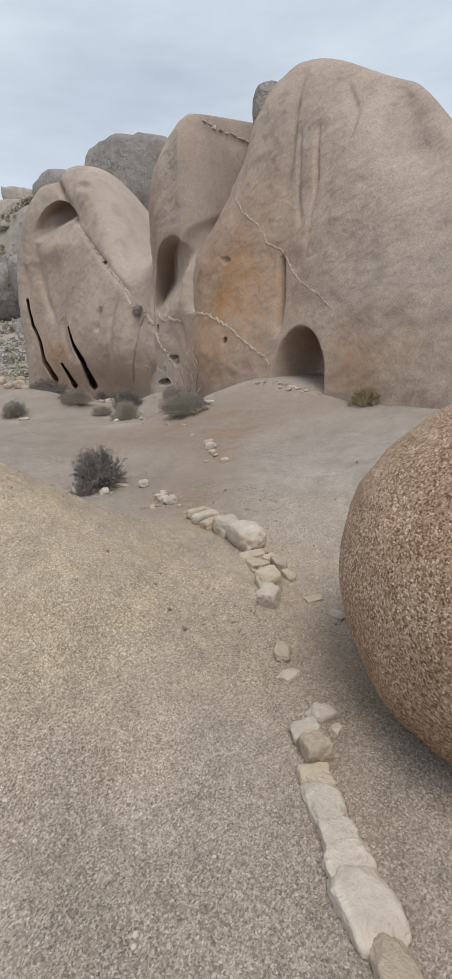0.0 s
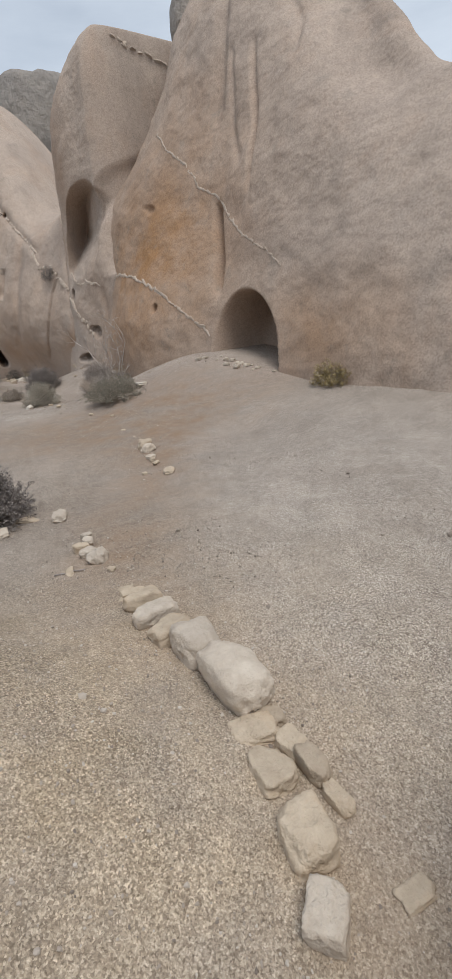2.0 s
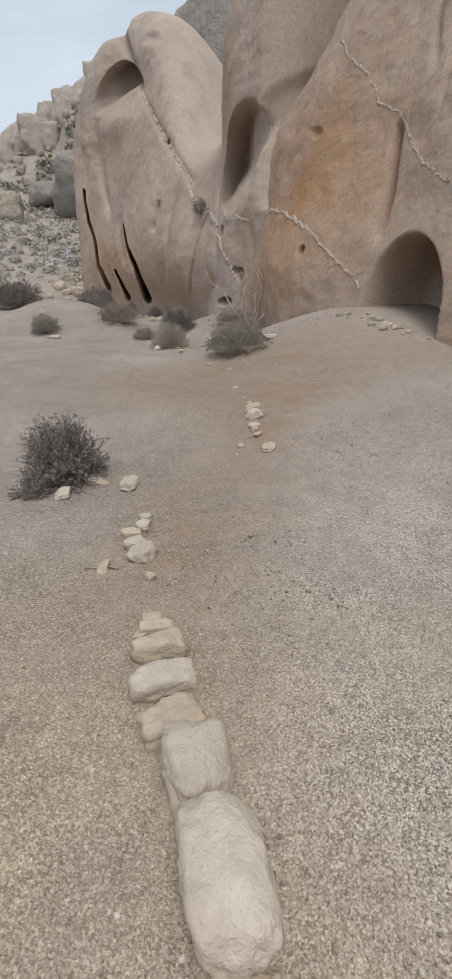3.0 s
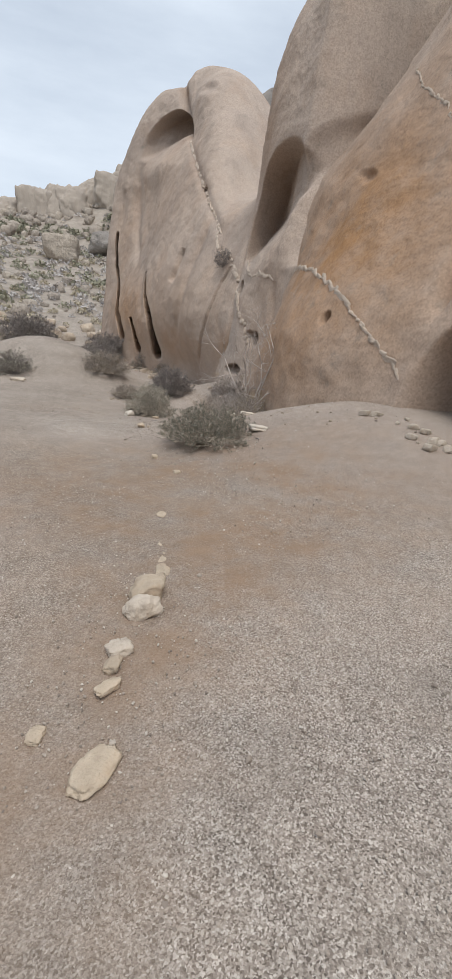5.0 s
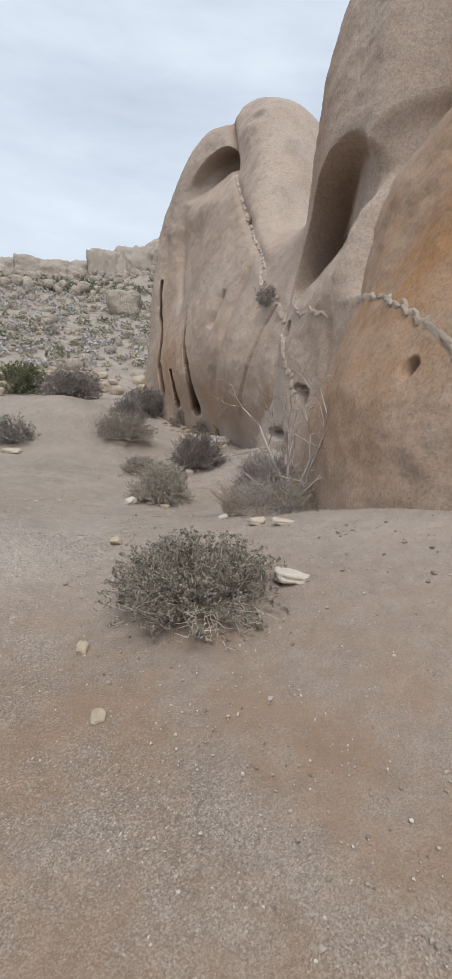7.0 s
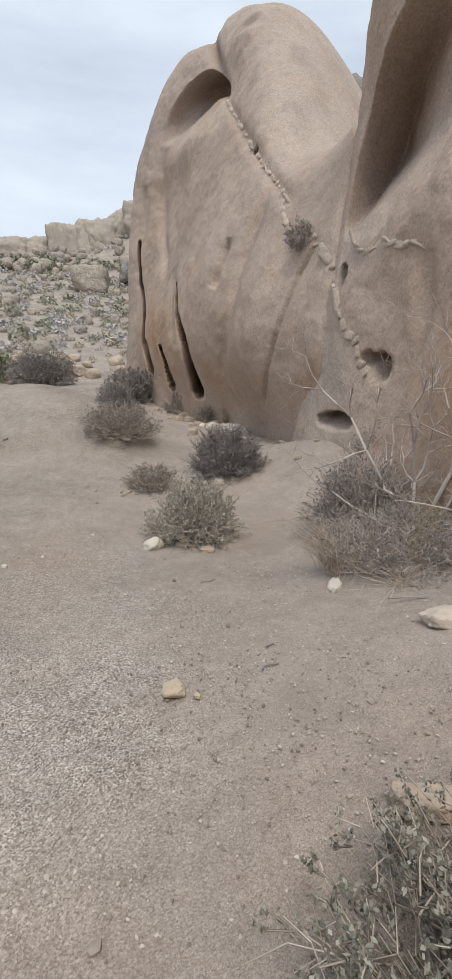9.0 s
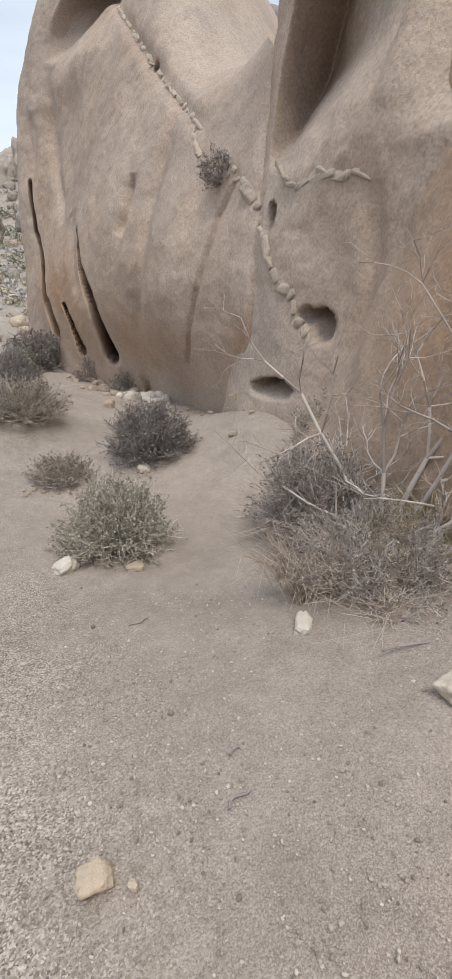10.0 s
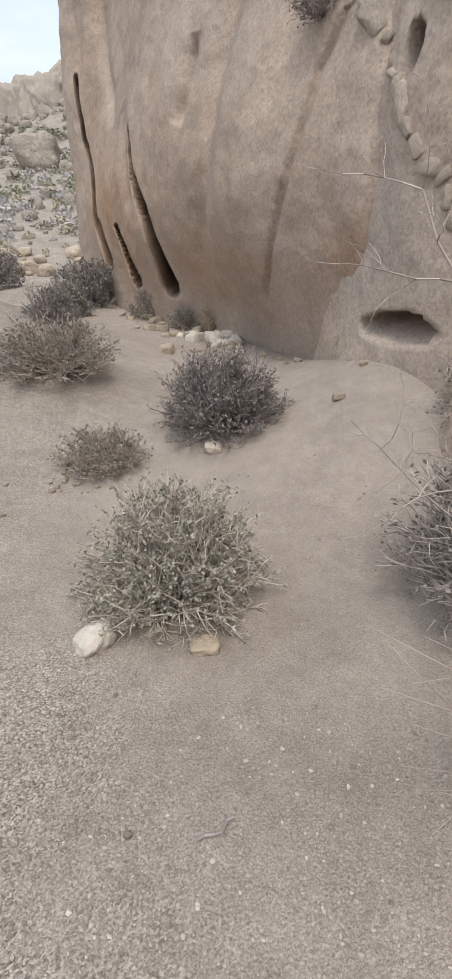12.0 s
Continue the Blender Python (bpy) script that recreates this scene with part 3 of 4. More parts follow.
# ---- the ground ----
def ground_sheet():
    turns = 760
    radii = np.r_[np.linspace(0.05, 16, 230), 16 * (1.045 ** np.arange(1, 115))]
    t = np.linspace(0, 2 * math.pi, turns, endpoint=False)
    x, y = -1.0 + radii[:, None] * np.cos(t), 8.0 + radii[:, None] * np.sin(t)
    z = ground_height(x, y)
    fx, fy, fz = x.ravel(), y.ravel(), z.ravel()
    r = np.hypot(fx, fy - 8)
    wob = np.array([noise.fractal(Vector((a * 0.8, b * 0.8, 0)), 1.0, 2.1, 4) for a, b in zip(fx, fy)])
    wob2 = np.array([noise.fractal(Vector((a * 0.06, b * 0.06, 3)), 0.8, 2.1, 5) for a, b in zip(fx, fy)])
    fz = fz + 0.018 * wob + np.clip((r - 45) / 60, 0, 1) * 0.8 * wob2
    verts = np.stack([fx, fy, fz], 1)
    faces = []
    for i in range(len(radii) - 1):
        for j in range(turns):
            q = (j + 1) % turns
            faces.append((i * turns + j, (i + 1) * turns + j, (i + 1) * turns + q, i * turns + q))
    faces.append(tuple(range(turns)))
    me = mesh("ground", verts, faces, GROUND)
    wash = bump_at(fx, fy, -2.6, 16.2, 1.7, 2.4, 30) + bump_at(fx, fy, -6.0, 22.5, 1.4, 4.5, 35) + bump_at(fx, fy, -0.6, 12.6, 1.8, 1.3) + bump_at(fx, fy, 1.2, 11.4, 1.5, 1.2, -30)
    mask(me, "sand", wash * 1.2)
    rusty = 1.3 * bump_at(fx, fy, -0.5, 10.6, 2.2, 1.6) + 0.8 * bump_at(fx, fy, -0.2, 8.2, 0.6, 2.0) + 0.6 * bump_at(fx, fy, -0.5, 5.6, 0.5, 1.6, 15) + 0.5 * bump_at(fx, fy, 0.45, 2.2, 0.3, 1.2) + 0.45 * bump_at(fx, fy, -3.9, 14.3, 0.7, 1.0)
    mask(me, "stain", rusty)
    mask(me, "far", (r - 27) / 16)
    mask(me, "pale", 1.2 * bump_at(fx, fy, 1.1, 8.7, 1.15, 1.7) + 1.3 * bump_at(fx, fy, 0.55, 9.6, 0.8, 0.75) + 1.1 * bump_at(fx, fy, -3.4, 14.4, 0.45, 0.8) + 0.8 * bump_at(fx, fy, -2.6, 12.6, 0.7, 0.7) + 0.9 * bump_at(fx, fy, 1.9, 6.5, 1.4, 2.0) + bump_at(fx, fy, 0.9, 5.0, 1.0, 2.2) + 1.2 * bump_at(fx, fy, -3.2, 13.6, 0.8, 1.4, 20) + 0.5 * bump_at(fx, fy, -0.4, 1.6, 1.0, 1.4))
    mask(me, "gold", 1.1 * bump_at(fx, fy, -1.4, 3.1, 1.4, 1.5) + 0.45 * bump_at(fx, fy, 0.0, 3.6, 2.2, 2.4))
    return tagged(new("ground", me), "gritty granite slab and sand with loose grains", "ground", kind="structure")


ground_sheet()

# ---- veins of pale stone in the rock wall ----
VEIN_SHAPES = [stone_mesh("vein_stone", (1, 1, 1), 40 + i, VEIN, 3, 7, 18, 0.10) for i in range(5)]


def vein(rock, line, size, gap, seed, name="vein_stone", wide=0.5):
    """A chain of blocks set into the face along a line of the rock's own plane."""
    rng = random.Random(seed)
    pts = [rock.point(s, z) for s, z in line]
    fine = []
    for (a, b), (pa, pb) in zip(zip(line, line[1:]), zip(pts, pts[1:])):
        n = max(1, round((pb - pa).length / (size * gap)))
        fine += [(a[0] + (b[0] - a[0]) * i / n, a[1] + (b[1] - a[1]) * i / n) for i in range(n)]
    place = [rock.point(s + rng.uniform(-0.3, 0.3) * size * wide, z + rng.uniform(-0.3, 0.3) * size * wide) for s, z in fine]
    for i in range(len(place) - 1):
        run = (place[i + 1] - place[i]).normalized()
        side = rock.n.cross(run).normalized()
        turn = Matrix((run, side, run.cross(side))).transposed().to_4x4()
        k = rng.choice((0.55, 0.8, 1.0, 1.2, 1.4)) * rng.uniform(0.85, 1.15)
        if rng.random() < 0.03:
            continue
        m = Matrix.Translation(place[i] - rock.n * 0.04 * size) @ turn @ pose(0, 0, 0, rng.uniform(-15, 15), rng.uniform(-12, 12), rng.uniform(-18, 18))
        m = m @ Matrix.Diagonal((size * k * 1.15, size * wide * rng.uniform(0.5, 1.7), size * wide * rng.uniform(0.6, 1.1), 1))
        part(name, VEIN_SHAPES[rng.randrange(5)], rock.ob, at=m)


vein(left, [(-1.02, 7.42), (-2.60, 5.76), (-3.48, 4.81), (-4.13, 4.22), (-4.70, 3.70)], 0.15, 1.2, 1, wide=0.5)
vein(left, [(-4.3, 3.95), (-4.7, 3.3), (-5.2, 3.25), (-5.48, 2.92)], 0.13, 1.5, 2)
vein(left, [(-5.30, 3.1), (-5.48, 2.92), (-5.79, 2.61), (-6.01, 2.37), (-6.19, 2.05)], 0.16, 1.15, 3, wide=0.62)
vein(mid, [(8.85, 2.35), (8.66, 2.12), (8.45, 1.86), (8.19, 1.61), (7.94, 1.37), (7.78, 1.15), (7.72, 0.85)], 0.15, 1.15, 4, wide=0.62)
vein(mid, [(8.75, 2.85), (8.34, 2.64), (8.12, 2.54), (7.62, 2.56), (7.16, 2.45), (6.90, 2.33)], 0.16, 0.8, 5, wide=0.4)
vein(big, [(6.6, 2.45), (6.39, 2.50), (5.94, 2.54), (5.09, 2.41), (4.30, 2.20), (3.71, 1.97), (3.43, 1.81), (2.94, 1.49), (2.42, 1.15), (2.05, 0.86)], 0.14, 0.66, 6, wide=0.40)
vein(big, [(4.95, 5.46), (4.3, 4.95), (3.59, 4.46), (3.06, 3.9), (2.46, 3.62), (1.94, 3.11), (1.48, 2.73), (0.77, 2.35), (0.26, 1.97)], 0.11, 0.75, 7, wide=0.36)
vein(mid, [(6.75, 8.1), (6.4, 7.6), (6.13, 7.33), (5.6, 6.9)], 0.18, 0.9, 8, wide=0.4)

# ---- round boulder beside the path ----
def round_boulder():
    v, f = ICO[5]
    pts = []
    for p in v:
        q = Vector(p)
        r = 1 + 0.045 * noise.fractal(q * 1.1 + Vector((4, 9, 2)), 1.0, 2.0, 3) + 0.010 * noise.fractal(q * 9, 0.8, 2.0, 4) + 0.006 * noise.fractal(q * 40, 0.6, 2.0, 2)
        pts.append((q.x * 0.97 * r, q.y * 0.97 * r, q.z * 0.81 * r))
    ob = new("round_boulder", mesh("round_boulder", pts, f, BOULDER))
    ob.matrix_basis = pose(1.45, 2.09, 0.28, 4, -6, 30)
    return tagged(ob, "large round boulder of coarse brown granite resting on grit", "boulder")


round_boulder()

# ---- loose stones of the ground vein ----
ROW = [
    # x, y, length, width, height, turn, stone
    (0.375, 1.06, 0.20, 0.11, 0.10, 100, TAN_STONE), (0.345, 1.235, 0.22, 0.155, 0.10, 108, QUARTZ), (0.318, 1.355, 0.10, 0.14, 0.09, 100, QUARTZ), (0.308, 1.435, 0.10, 0.11, 0.09, 96, QUARTZ),
    (0.287, 1.565, 0.17, 0.12, 0.10, 98, QUARTZ), (0.275, 1.665, 0.09, 0.11, 0.09, 95, TAN_STONE), (0.297, 1.775, 0.10, 0.09, 0.12, 20, TAN_STONE), (0.275, 1.885, 0.11, 0.09, 0.10, 10, QUARTZ),
    (0.355, 1.985, 0.12, 0.09, 0.09, 30, QUARTZ), (0.40, 1.91, 0.05, 0.04, 0.04, 50, QUARTZ), (0.252, 2.25, 0.09, 0.07, 0.05, 40, QUARTZ), (0.245, 2.43, 0.13, 0.08, 0.06, 80, TAN_STONE),
    (0.225, 2.94, 0.14, 0.11, 0.13, 65, QUARTZ), (0.235, 3.16, 0.19, 0.15, 0.14, 100, TAN_STONE), (0.185, 3.42, 0.20, 0.14, 0.10, 105, TAN_STONE), (0.16, 3.62, 0.13, 0.17, 0.07, 95, TAN_STONE),
    (0.285, 3.53, 0.13, 0.09, 0.10, 116, TAN_STONE), (0.335, 3.41, 0.15, 0.08, 0.11, 108, TAN_STONE), (0.375, 3.28, 0.12, 0.06, 0.08, 115, TAN_STONE), (0.235, 3.68, 0.12, 0.10, 0.08, 110, TAN_STONE), (0.125, 3.88, 0.38, 0.22, 0.25, 108, QUARTZ), (-0.01, 4.19, 0.27, 0.22, 0.21, 112, QUARTZ),
    (-0.14, 4.36, 0.14, 0.21, 0.13, 120, TAN_STONE), (-0.225, 4.54, 0.14, 0.24, 0.16, 112, QUARTZ), (-0.295, 4.74, 0.13, 0.22, 0.15, 112, TAN_STONE), (-0.365, 4.93, 0.07, 0.16, 0.07, 110, TAN_STONE),
]
for i, (x, y, a, b, c, turn, mat) in enumerate(ROW):
    flat = c < 0.11
    stone(x, y, (a * 1.08, b * 1.08, c), turn, 100 + i, mat, 0.42 if flat else 0.25, (random.uniform(-6, 6), random.uniform(-8, 8)),
          "pale tan vein stone set flush in the grit" if flat else "pale angular vein stone standing proud of the grit", level=5 if y < 5 else 4, soft=26 if a * b < 0.02 else 14 if c < 0.2 else 7, rough=0.07 if c > 0.2 else 0.085, full=True)
LOOSE = [
    (-0.42, 5.02, 0.10, 0.08, 0.04), (-0.42, 4.88, 0.09, 0.06, 0.03), (-0.67, 5.68, 0.20, 0.16, 0.13), (-0.76, 5.80, 0.13, 0.12, 0.09), (-0.83, 5.93, 0.14, 0.10, 0.10), (-0.80, 6.08, 0.16, 0.10, 0.09),
    (-0.83, 6.22, 0.11, 0.09, 0.08), (-0.86, 5.50, 0.17, 0.06, 0.03), (-0.55, 5.42, 0.07, 0.05, 0.03), (-1.18, 6.90, 0.23, 0.15, 0.10), (-1.53, 6.98, 0.26, 0.12, 0.06), (-1.68, 6.66, 0.20, 0.13, 0.09),
    (-2.08, 6.84, 0.20, 0.16, 0.11), (-0.05, 7.72, 0.22, 0.14, 0.05), (-0.34, 7.80, 0.10, 0.07, 0.03), (-0.20, 8.12, 0.15, 0.07, 0.04), (-0.245, 8.26, 0.11, 0.08, 0.05), (-0.265, 8.36, 0.12, 0.10, 0.06),
    (-0.285, 8.70, 0.19, 0.15, 0.15), (-0.33, 8.86, 0.20, 0.17, 0.16), (-0.335, 9.02, 0.12, 0.07, 0.03), (-0.36, 9.20, 0.16, 0.08, 0.03), (-0.41, 9.33, 0.13, 0.07, 0.025), (-0.44, 9.44, 0.12, 0.08, 0.025), (-0.49, 9.57, 0.15, 0.10, 0.03), (-1.33, 11.49, 0.10, 0.07, 0.05), (-0.92, 11.05, 0.10, 0.07, 0.03),
    (-0.68, 10.03, 0.13, 0.09, 0.02), (0.50, 2.98, 0.13, 0.09, 0.03), (0.60, 2.78, 0.12, 0.07, 0.03),
]
for i, (x, y, a, b, c) in enumerate(LOOSE):
    along = 9.0 < y < 9.8
    stone(x, y, (a * 1.2, b * 1.1, c) if along else (a, b, c), 106 if along else random.uniform(0, 180), 200 + i, (QUARTZ, TAN_STONE, QUARTZ)[i % 3] if c > 0.045 else TAN_STONE, 0.62 if along else 0.3, (0, 0),
          "small pale stone lying loose on the sandy slab", group="loose pale stones on the slab")
SINGLE = [
    (-0.36, 12.34, 0.27, 0.17, 0.09, 20, WHITE_STONE, "pale flat stone beside the low shrub"), 
    (-1.63, 14.46, 0.19, 0.09, 0.08, 84, WHITE_STONE, "white brick-shaped quartz stone by the dry grass"), (-0.76, 13.69, 0.22, 0.12, 0.06, 10, QUARTZ, "pale flat stone at the edge of the dry brush"), (-1.06, 13.86, 0.19, 0.15, 0.10, 40, QUARTZ, "pale blocky stone on the sand"),
    (-1.19, 12.74, 0.21, 0.12, 0.09, 10, TAN_STONE, "rounded tan stone on the grit"), (-2.20, 13.17, 0.11, 0.085, 0.07, 30, TAN_STONE, "tan angular stone on the grit"),
    (-2.09, 13.17, 0.03, 0.03, 0.025, 0, TAN_STONE, "small tan pebble on the grit"), (-3.32, 15.29, 0.20, 0.17, 0.15, 60, WHITE_STONE, "white rounded quartz stone beside the shrub"),
    (-2.83, 15.36, 0.14, 0.10, 0.08, 20, TAN_STONE, "yellowish tan stone under the shrub"), (-3.10, 15.42, 0.12, 0.09, 0.07, 20, RUBBLE, "tan stone under the shrub"),
    (-3.02, 15.98, 0.16, 0.12, 0.10, 70, RUBBLE, "tan stone behind the shrub"), (-3.36, 17.30, 0.14, 0.11, 0.09, 20, QUARTZ, "pale stone at the foot of the dark shrub"),
    (-6.56, 16.46, 0.34, 0.2, 0.11, 15, QUARTZ, "pale flat stone on the slab"),
]
for i, (x, y, a, b, c, turn, mat, label) in enumerate(SINGLE):
    stone(x, y, (a, b, c), turn, 300 + i, mat, 0.22, (0, 0), label, group="", soft=6 if mat is WHITE_STONE and a < 0.21 and b > 0.1 else 20, level=4)


def scatter_stones(n, cx, cy, rx, ry, turn, lo, hi, seed, material, label, group):
    rng = random.Random(seed)
    shapes = [stone_mesh("stone", (1, 0.8, 0.6), seed * 10 + i, material, 3, 8, 30, 0.10) for i in range(4)]
    for _ in range(n):
        u, v = rng.gauss(0, 0.5) * rx, rng.gauss(0, 0.5) * ry
        c, s = math.cos(radians(turn)), math.sin(radians(turn))
        x, y, k = cx + u * c - v * s, cy + u * s + v * c, rng.uniform(lo, hi)
        ob = new("stone", shapes[rng.randrange(4)])
        ob.matrix_basis = pose(x, y, gz(x, y) + k * 0.12, rng.uniform(-15, 15), rng.uniform(-15, 15), rng.uniform(0, 360)) @ Matrix.Diagonal((k, k, k, 1))
        tagged(ob, label, "stone", group)


scatter_stones(22, -4.55, 21.4, 0.45, 0.9, 35, 0.10, 0.34, 11, WHITE_STONE, "pale broken rubble stone heaped at the rock's foot", "rubble heap at the foot of the rock")
scatter_stones(40, -6.2, 23.4, 0.8, 4.5, 35, 0.06, 0.25, 12, RUBBLE, "tan rubble stone scattered at the rock's foot", "rubble along the foot of the rock")
scatter_stones(16, -2.6, 19.0, 0.8, 2.2, 35, 0.03, 0.14, 13, RUBBLE, "small tan stone at the foot of the rock", "small stones at the foot of the rock")
scatter_stones(26, -0.1, 13.1, 0.35, 1.6, 35, 0.012, 0.04, 14, RUBBLE, "small dark tan stone at the foot of the wall", "crumbs below the stained face")
scatter_stones(22, 1.55, 11.75, 0.14, 1.5, 40, 0.04, 0.15, 15, QUARTZ, "pale vein stone below the cave mouth", "vein stones below the cave")
scatter_stones(30, -4.2, 16.6, 0.5, 0.6, 0, 0.015, 0.05, 16, RUBBLE, "small tan stone on the sand of the wash", "small stones in the wash")


# ---- shrubs, grass, dead wood ----
def shrub(x, y, w, h, seed, label, twig=TWIG, leaf=LEAF, stems=90, leaves=1500, leaf_size=0.012, thick=0.004, flat=1.0, name="shrub", lean=(0, 0), group="shrubs along the wash", skirt=0):
    """A twiggy desert shrub: many forking stems from one root and small leaves near their ends."""
    rng = random.Random(seed)
    v, f, tips, inner = [], [], [], []
    for _ in range(stems):
        a, el, k = rng.uniform(0, 2 * math.pi), radians(rng.uniform(3, 88) ** 0.97 * flat), rng.uniform(0.8, 1.06)
        root = Vector((rng.uniform(-0.1, 0.1) * w, rng.uniform(-0.1, 0.1) * w, -0.02))
        up = max(0.02, h * math.sin(el) * k)
        end = Vector((math.cos(a) * 0.5 * w * math.cos(el) * k + lean[0] * up, math.sin(a) * 0.5 * w * math.cos(el) * k + lean[1] * up, up))
        bow = root.lerp(end, 0.5) + Vector((math.cos(a) * 0.06 * w, math.sin(a) * 0.06 * w, rng.uniform(-0.10, 0.03) * h))
        line = [root, root.lerp(bow, 0.55) + Vector((rng.uniform(-1, 1), rng.uniform(-1, 1), 0)) * 0.04 * w, bow, bow.lerp(end, 0.5) + Vector((rng.uniform(-1, 1), rng.uniform(-1, 1), rng.uniform(-1, 1))) * 0.05 * w, end]
        for i in range(4):
            tufted(v, f, line[i], line[i + 1], thick * (1 - 0.2 * i), thick * (0.8 - 0.2 * i))
        for i in range(rng.randint(4, 7)):
            t = rng.uniform(0.35, 1.0)
            p = bow.lerp(end, t * 1.4 - 0.4) if t > 0.3 else bow
            d = (end - root).normalized() * rng.uniform(0.6, 1) + Vector((rng.uniform(-1, 1), rng.uniform(-1, 1), rng.uniform(-0.5, 0.9))) * 0.8
            q = p + d.normalized() * rng.uniform(0.08, 0.2) * min(w, h * 1.4)
            q.z = max(q.z, 0.015)
            m = p.lerp(q, 0.55) + Vector((rng.uniform(-1, 1), rng.uniform(-1, 1), rng.uniform(-1, 1))) * 0.015 * w
            tufted(v, f, p, m, thick * 0.55, thick * 0.45)
            tufted(v, f, m, q, thick * 0.45, thick * 0.28)
            tips.append((m, q))
        inner.append((line[1], line[3]))
    top = new(name)
    top.matrix_basis = pose(x, y, gz(x, y) + 0.005, 0, 0, 0)
    tagged(top, label, "shrub", group)
    part("branchwork", mesh("branchwork", v, f, twig), top)
    if skirt:
        dv, df = [], []
        for _ in range(skirt):
            a, k = rng.uniform(0, 2 * math.pi), rng.uniform(0.5, 0.86)
            p = Vector((math.cos(a) * 0.12 * w, math.sin(a) * 0.12 * w, 0.03))
            for i in range(5):
                a += rng.gauss(0, 0.32)
                q = p + Vector((math.cos(a), math.sin(a), 0)) * w * 0.09 * k
                q.z = 0.03 + h * rng.uniform(0.0, 0.30) * (0.4 + 0.15 * i)
                tufted(dv, df, p, q, thick * (1.0 - 0.14 * i), thick * (0.86 - 0.14 * i))
                if i > 1:
                    tip = q + Vector((math.cos(a + rng.gauss(0, 1)), math.sin(a + rng.gauss(0, 1)), rng.uniform(-0.1, 0.5))) * w * 0.06
                    tip.z = max(tip.z, 0.01)
                    tufted(dv, df, q, tip, thick * 0.5, thick * 0.25)
                p = q
        part("dead_branchwork", mesh("dead_branchwork", dv, df, TWIG_BLEACHED), top, "bleached bare lower stems")
    if leaves:
        lv, lf = [], []
        for _ in range(leaves):
            a, b = inner[rng.randrange(len(inner))] if rng.random() < 0.3 else tips[rng.randrange(len(tips))]
            c = a.lerp(b, rng.uniform(0, 1.05)) + Vector((rng.gauss(0, 1), rng.gauss(0, 1), rng.gauss(0, 1))) * leaf_size * 0.7
            u = Vector((rng.gauss(0, 1), rng.gauss(0, 1), rng.gauss(0, 1) + 0.5)).normalized() * leaf_size * rng.uniform(0.6, 1.3)
            s = u.cross(Vector((rng.gauss(0, 1), rng.gauss(0, 1), rng.gauss(0, 1)))).normalized() * leaf_size * 0.55
            n = len(lv)
            lv += [c - u, c + s, c + u, c - s]
            lf.append((n, n + 1, n + 2, n + 3))
        part("foliage", mesh("foliage", lv, lf, leaf, False), top)
    return top


def grass(x, y, w, h, blades, seed, label, mat=STRAW, thick=0.003, lean=(0, 0), droop=0.5, name="grass_clump", group="dry grass clumps", spread=0.25, tufts=5):
    """Several tangled tufts, each with blades that lean, kink and droop their own way."""
    rng = random.Random(seed)
    top = new(name)
    top.matrix_basis = pose(x, y, gz(x, y))
    tagged(top, label, "grass", group)
    for _ in range(tufts):
        v, f = [], []
        ta, tk = rng.uniform(0, 6.283), math.sqrt(rng.random())
        cx, cy = math.cos(ta) * tk * w * spread * 1.3, math.sin(ta) * tk * w * spread * 1.3
        tall, wx, wy = rng.uniform(0.55, 1.05), rng.uniform(-0.35, 0.35), rng.uniform(-0.35, 0.35)
        for _ in range(blades // tufts):
            a, k = rng.uniform(0, 2 * math.pi), rng.random()
            root = Vector((cx + rng.gauss(0, 0.05) * w, cy + rng.gauss(0, 0.05) * w, -0.01))
            up = h * tall * rng.uniform(0.3, 1.1)
            out = 0.42 * w * k
            way = Vector((math.cos(a) * out + (lean[0] + wx) * up, math.sin(a) * out + (lean[1] + wy) * up, 0))
            jit = Vector((rng.gauss(0, 1), rng.gauss(0, 1), rng.gauss(0, 0.6))) * 0.04 * w
            p1 = root + way * 0.3 + Vector((0, 0, up * 0.6)) + jit * 0.5
            p2 = root + way * 0.75 + Vector((0, 0, up * (1 - 0.15 * droop))) + jit
            p3 = root + way * 1.2 + Vector((0, 0, max(0.01, up * (1 - droop * rng.uniform(0, 1.0))))) - jit
            for i, (a1, b1) in enumerate(((root, p1), (p1, p2), (p2, p3))):
                tufted(v, f, a1, b1, thick * (1 - 0.28 * i), thick * (0.72 - 0.25 * i))
        part("tuft", mesh("tuft", v, f, mat), top)
    return top


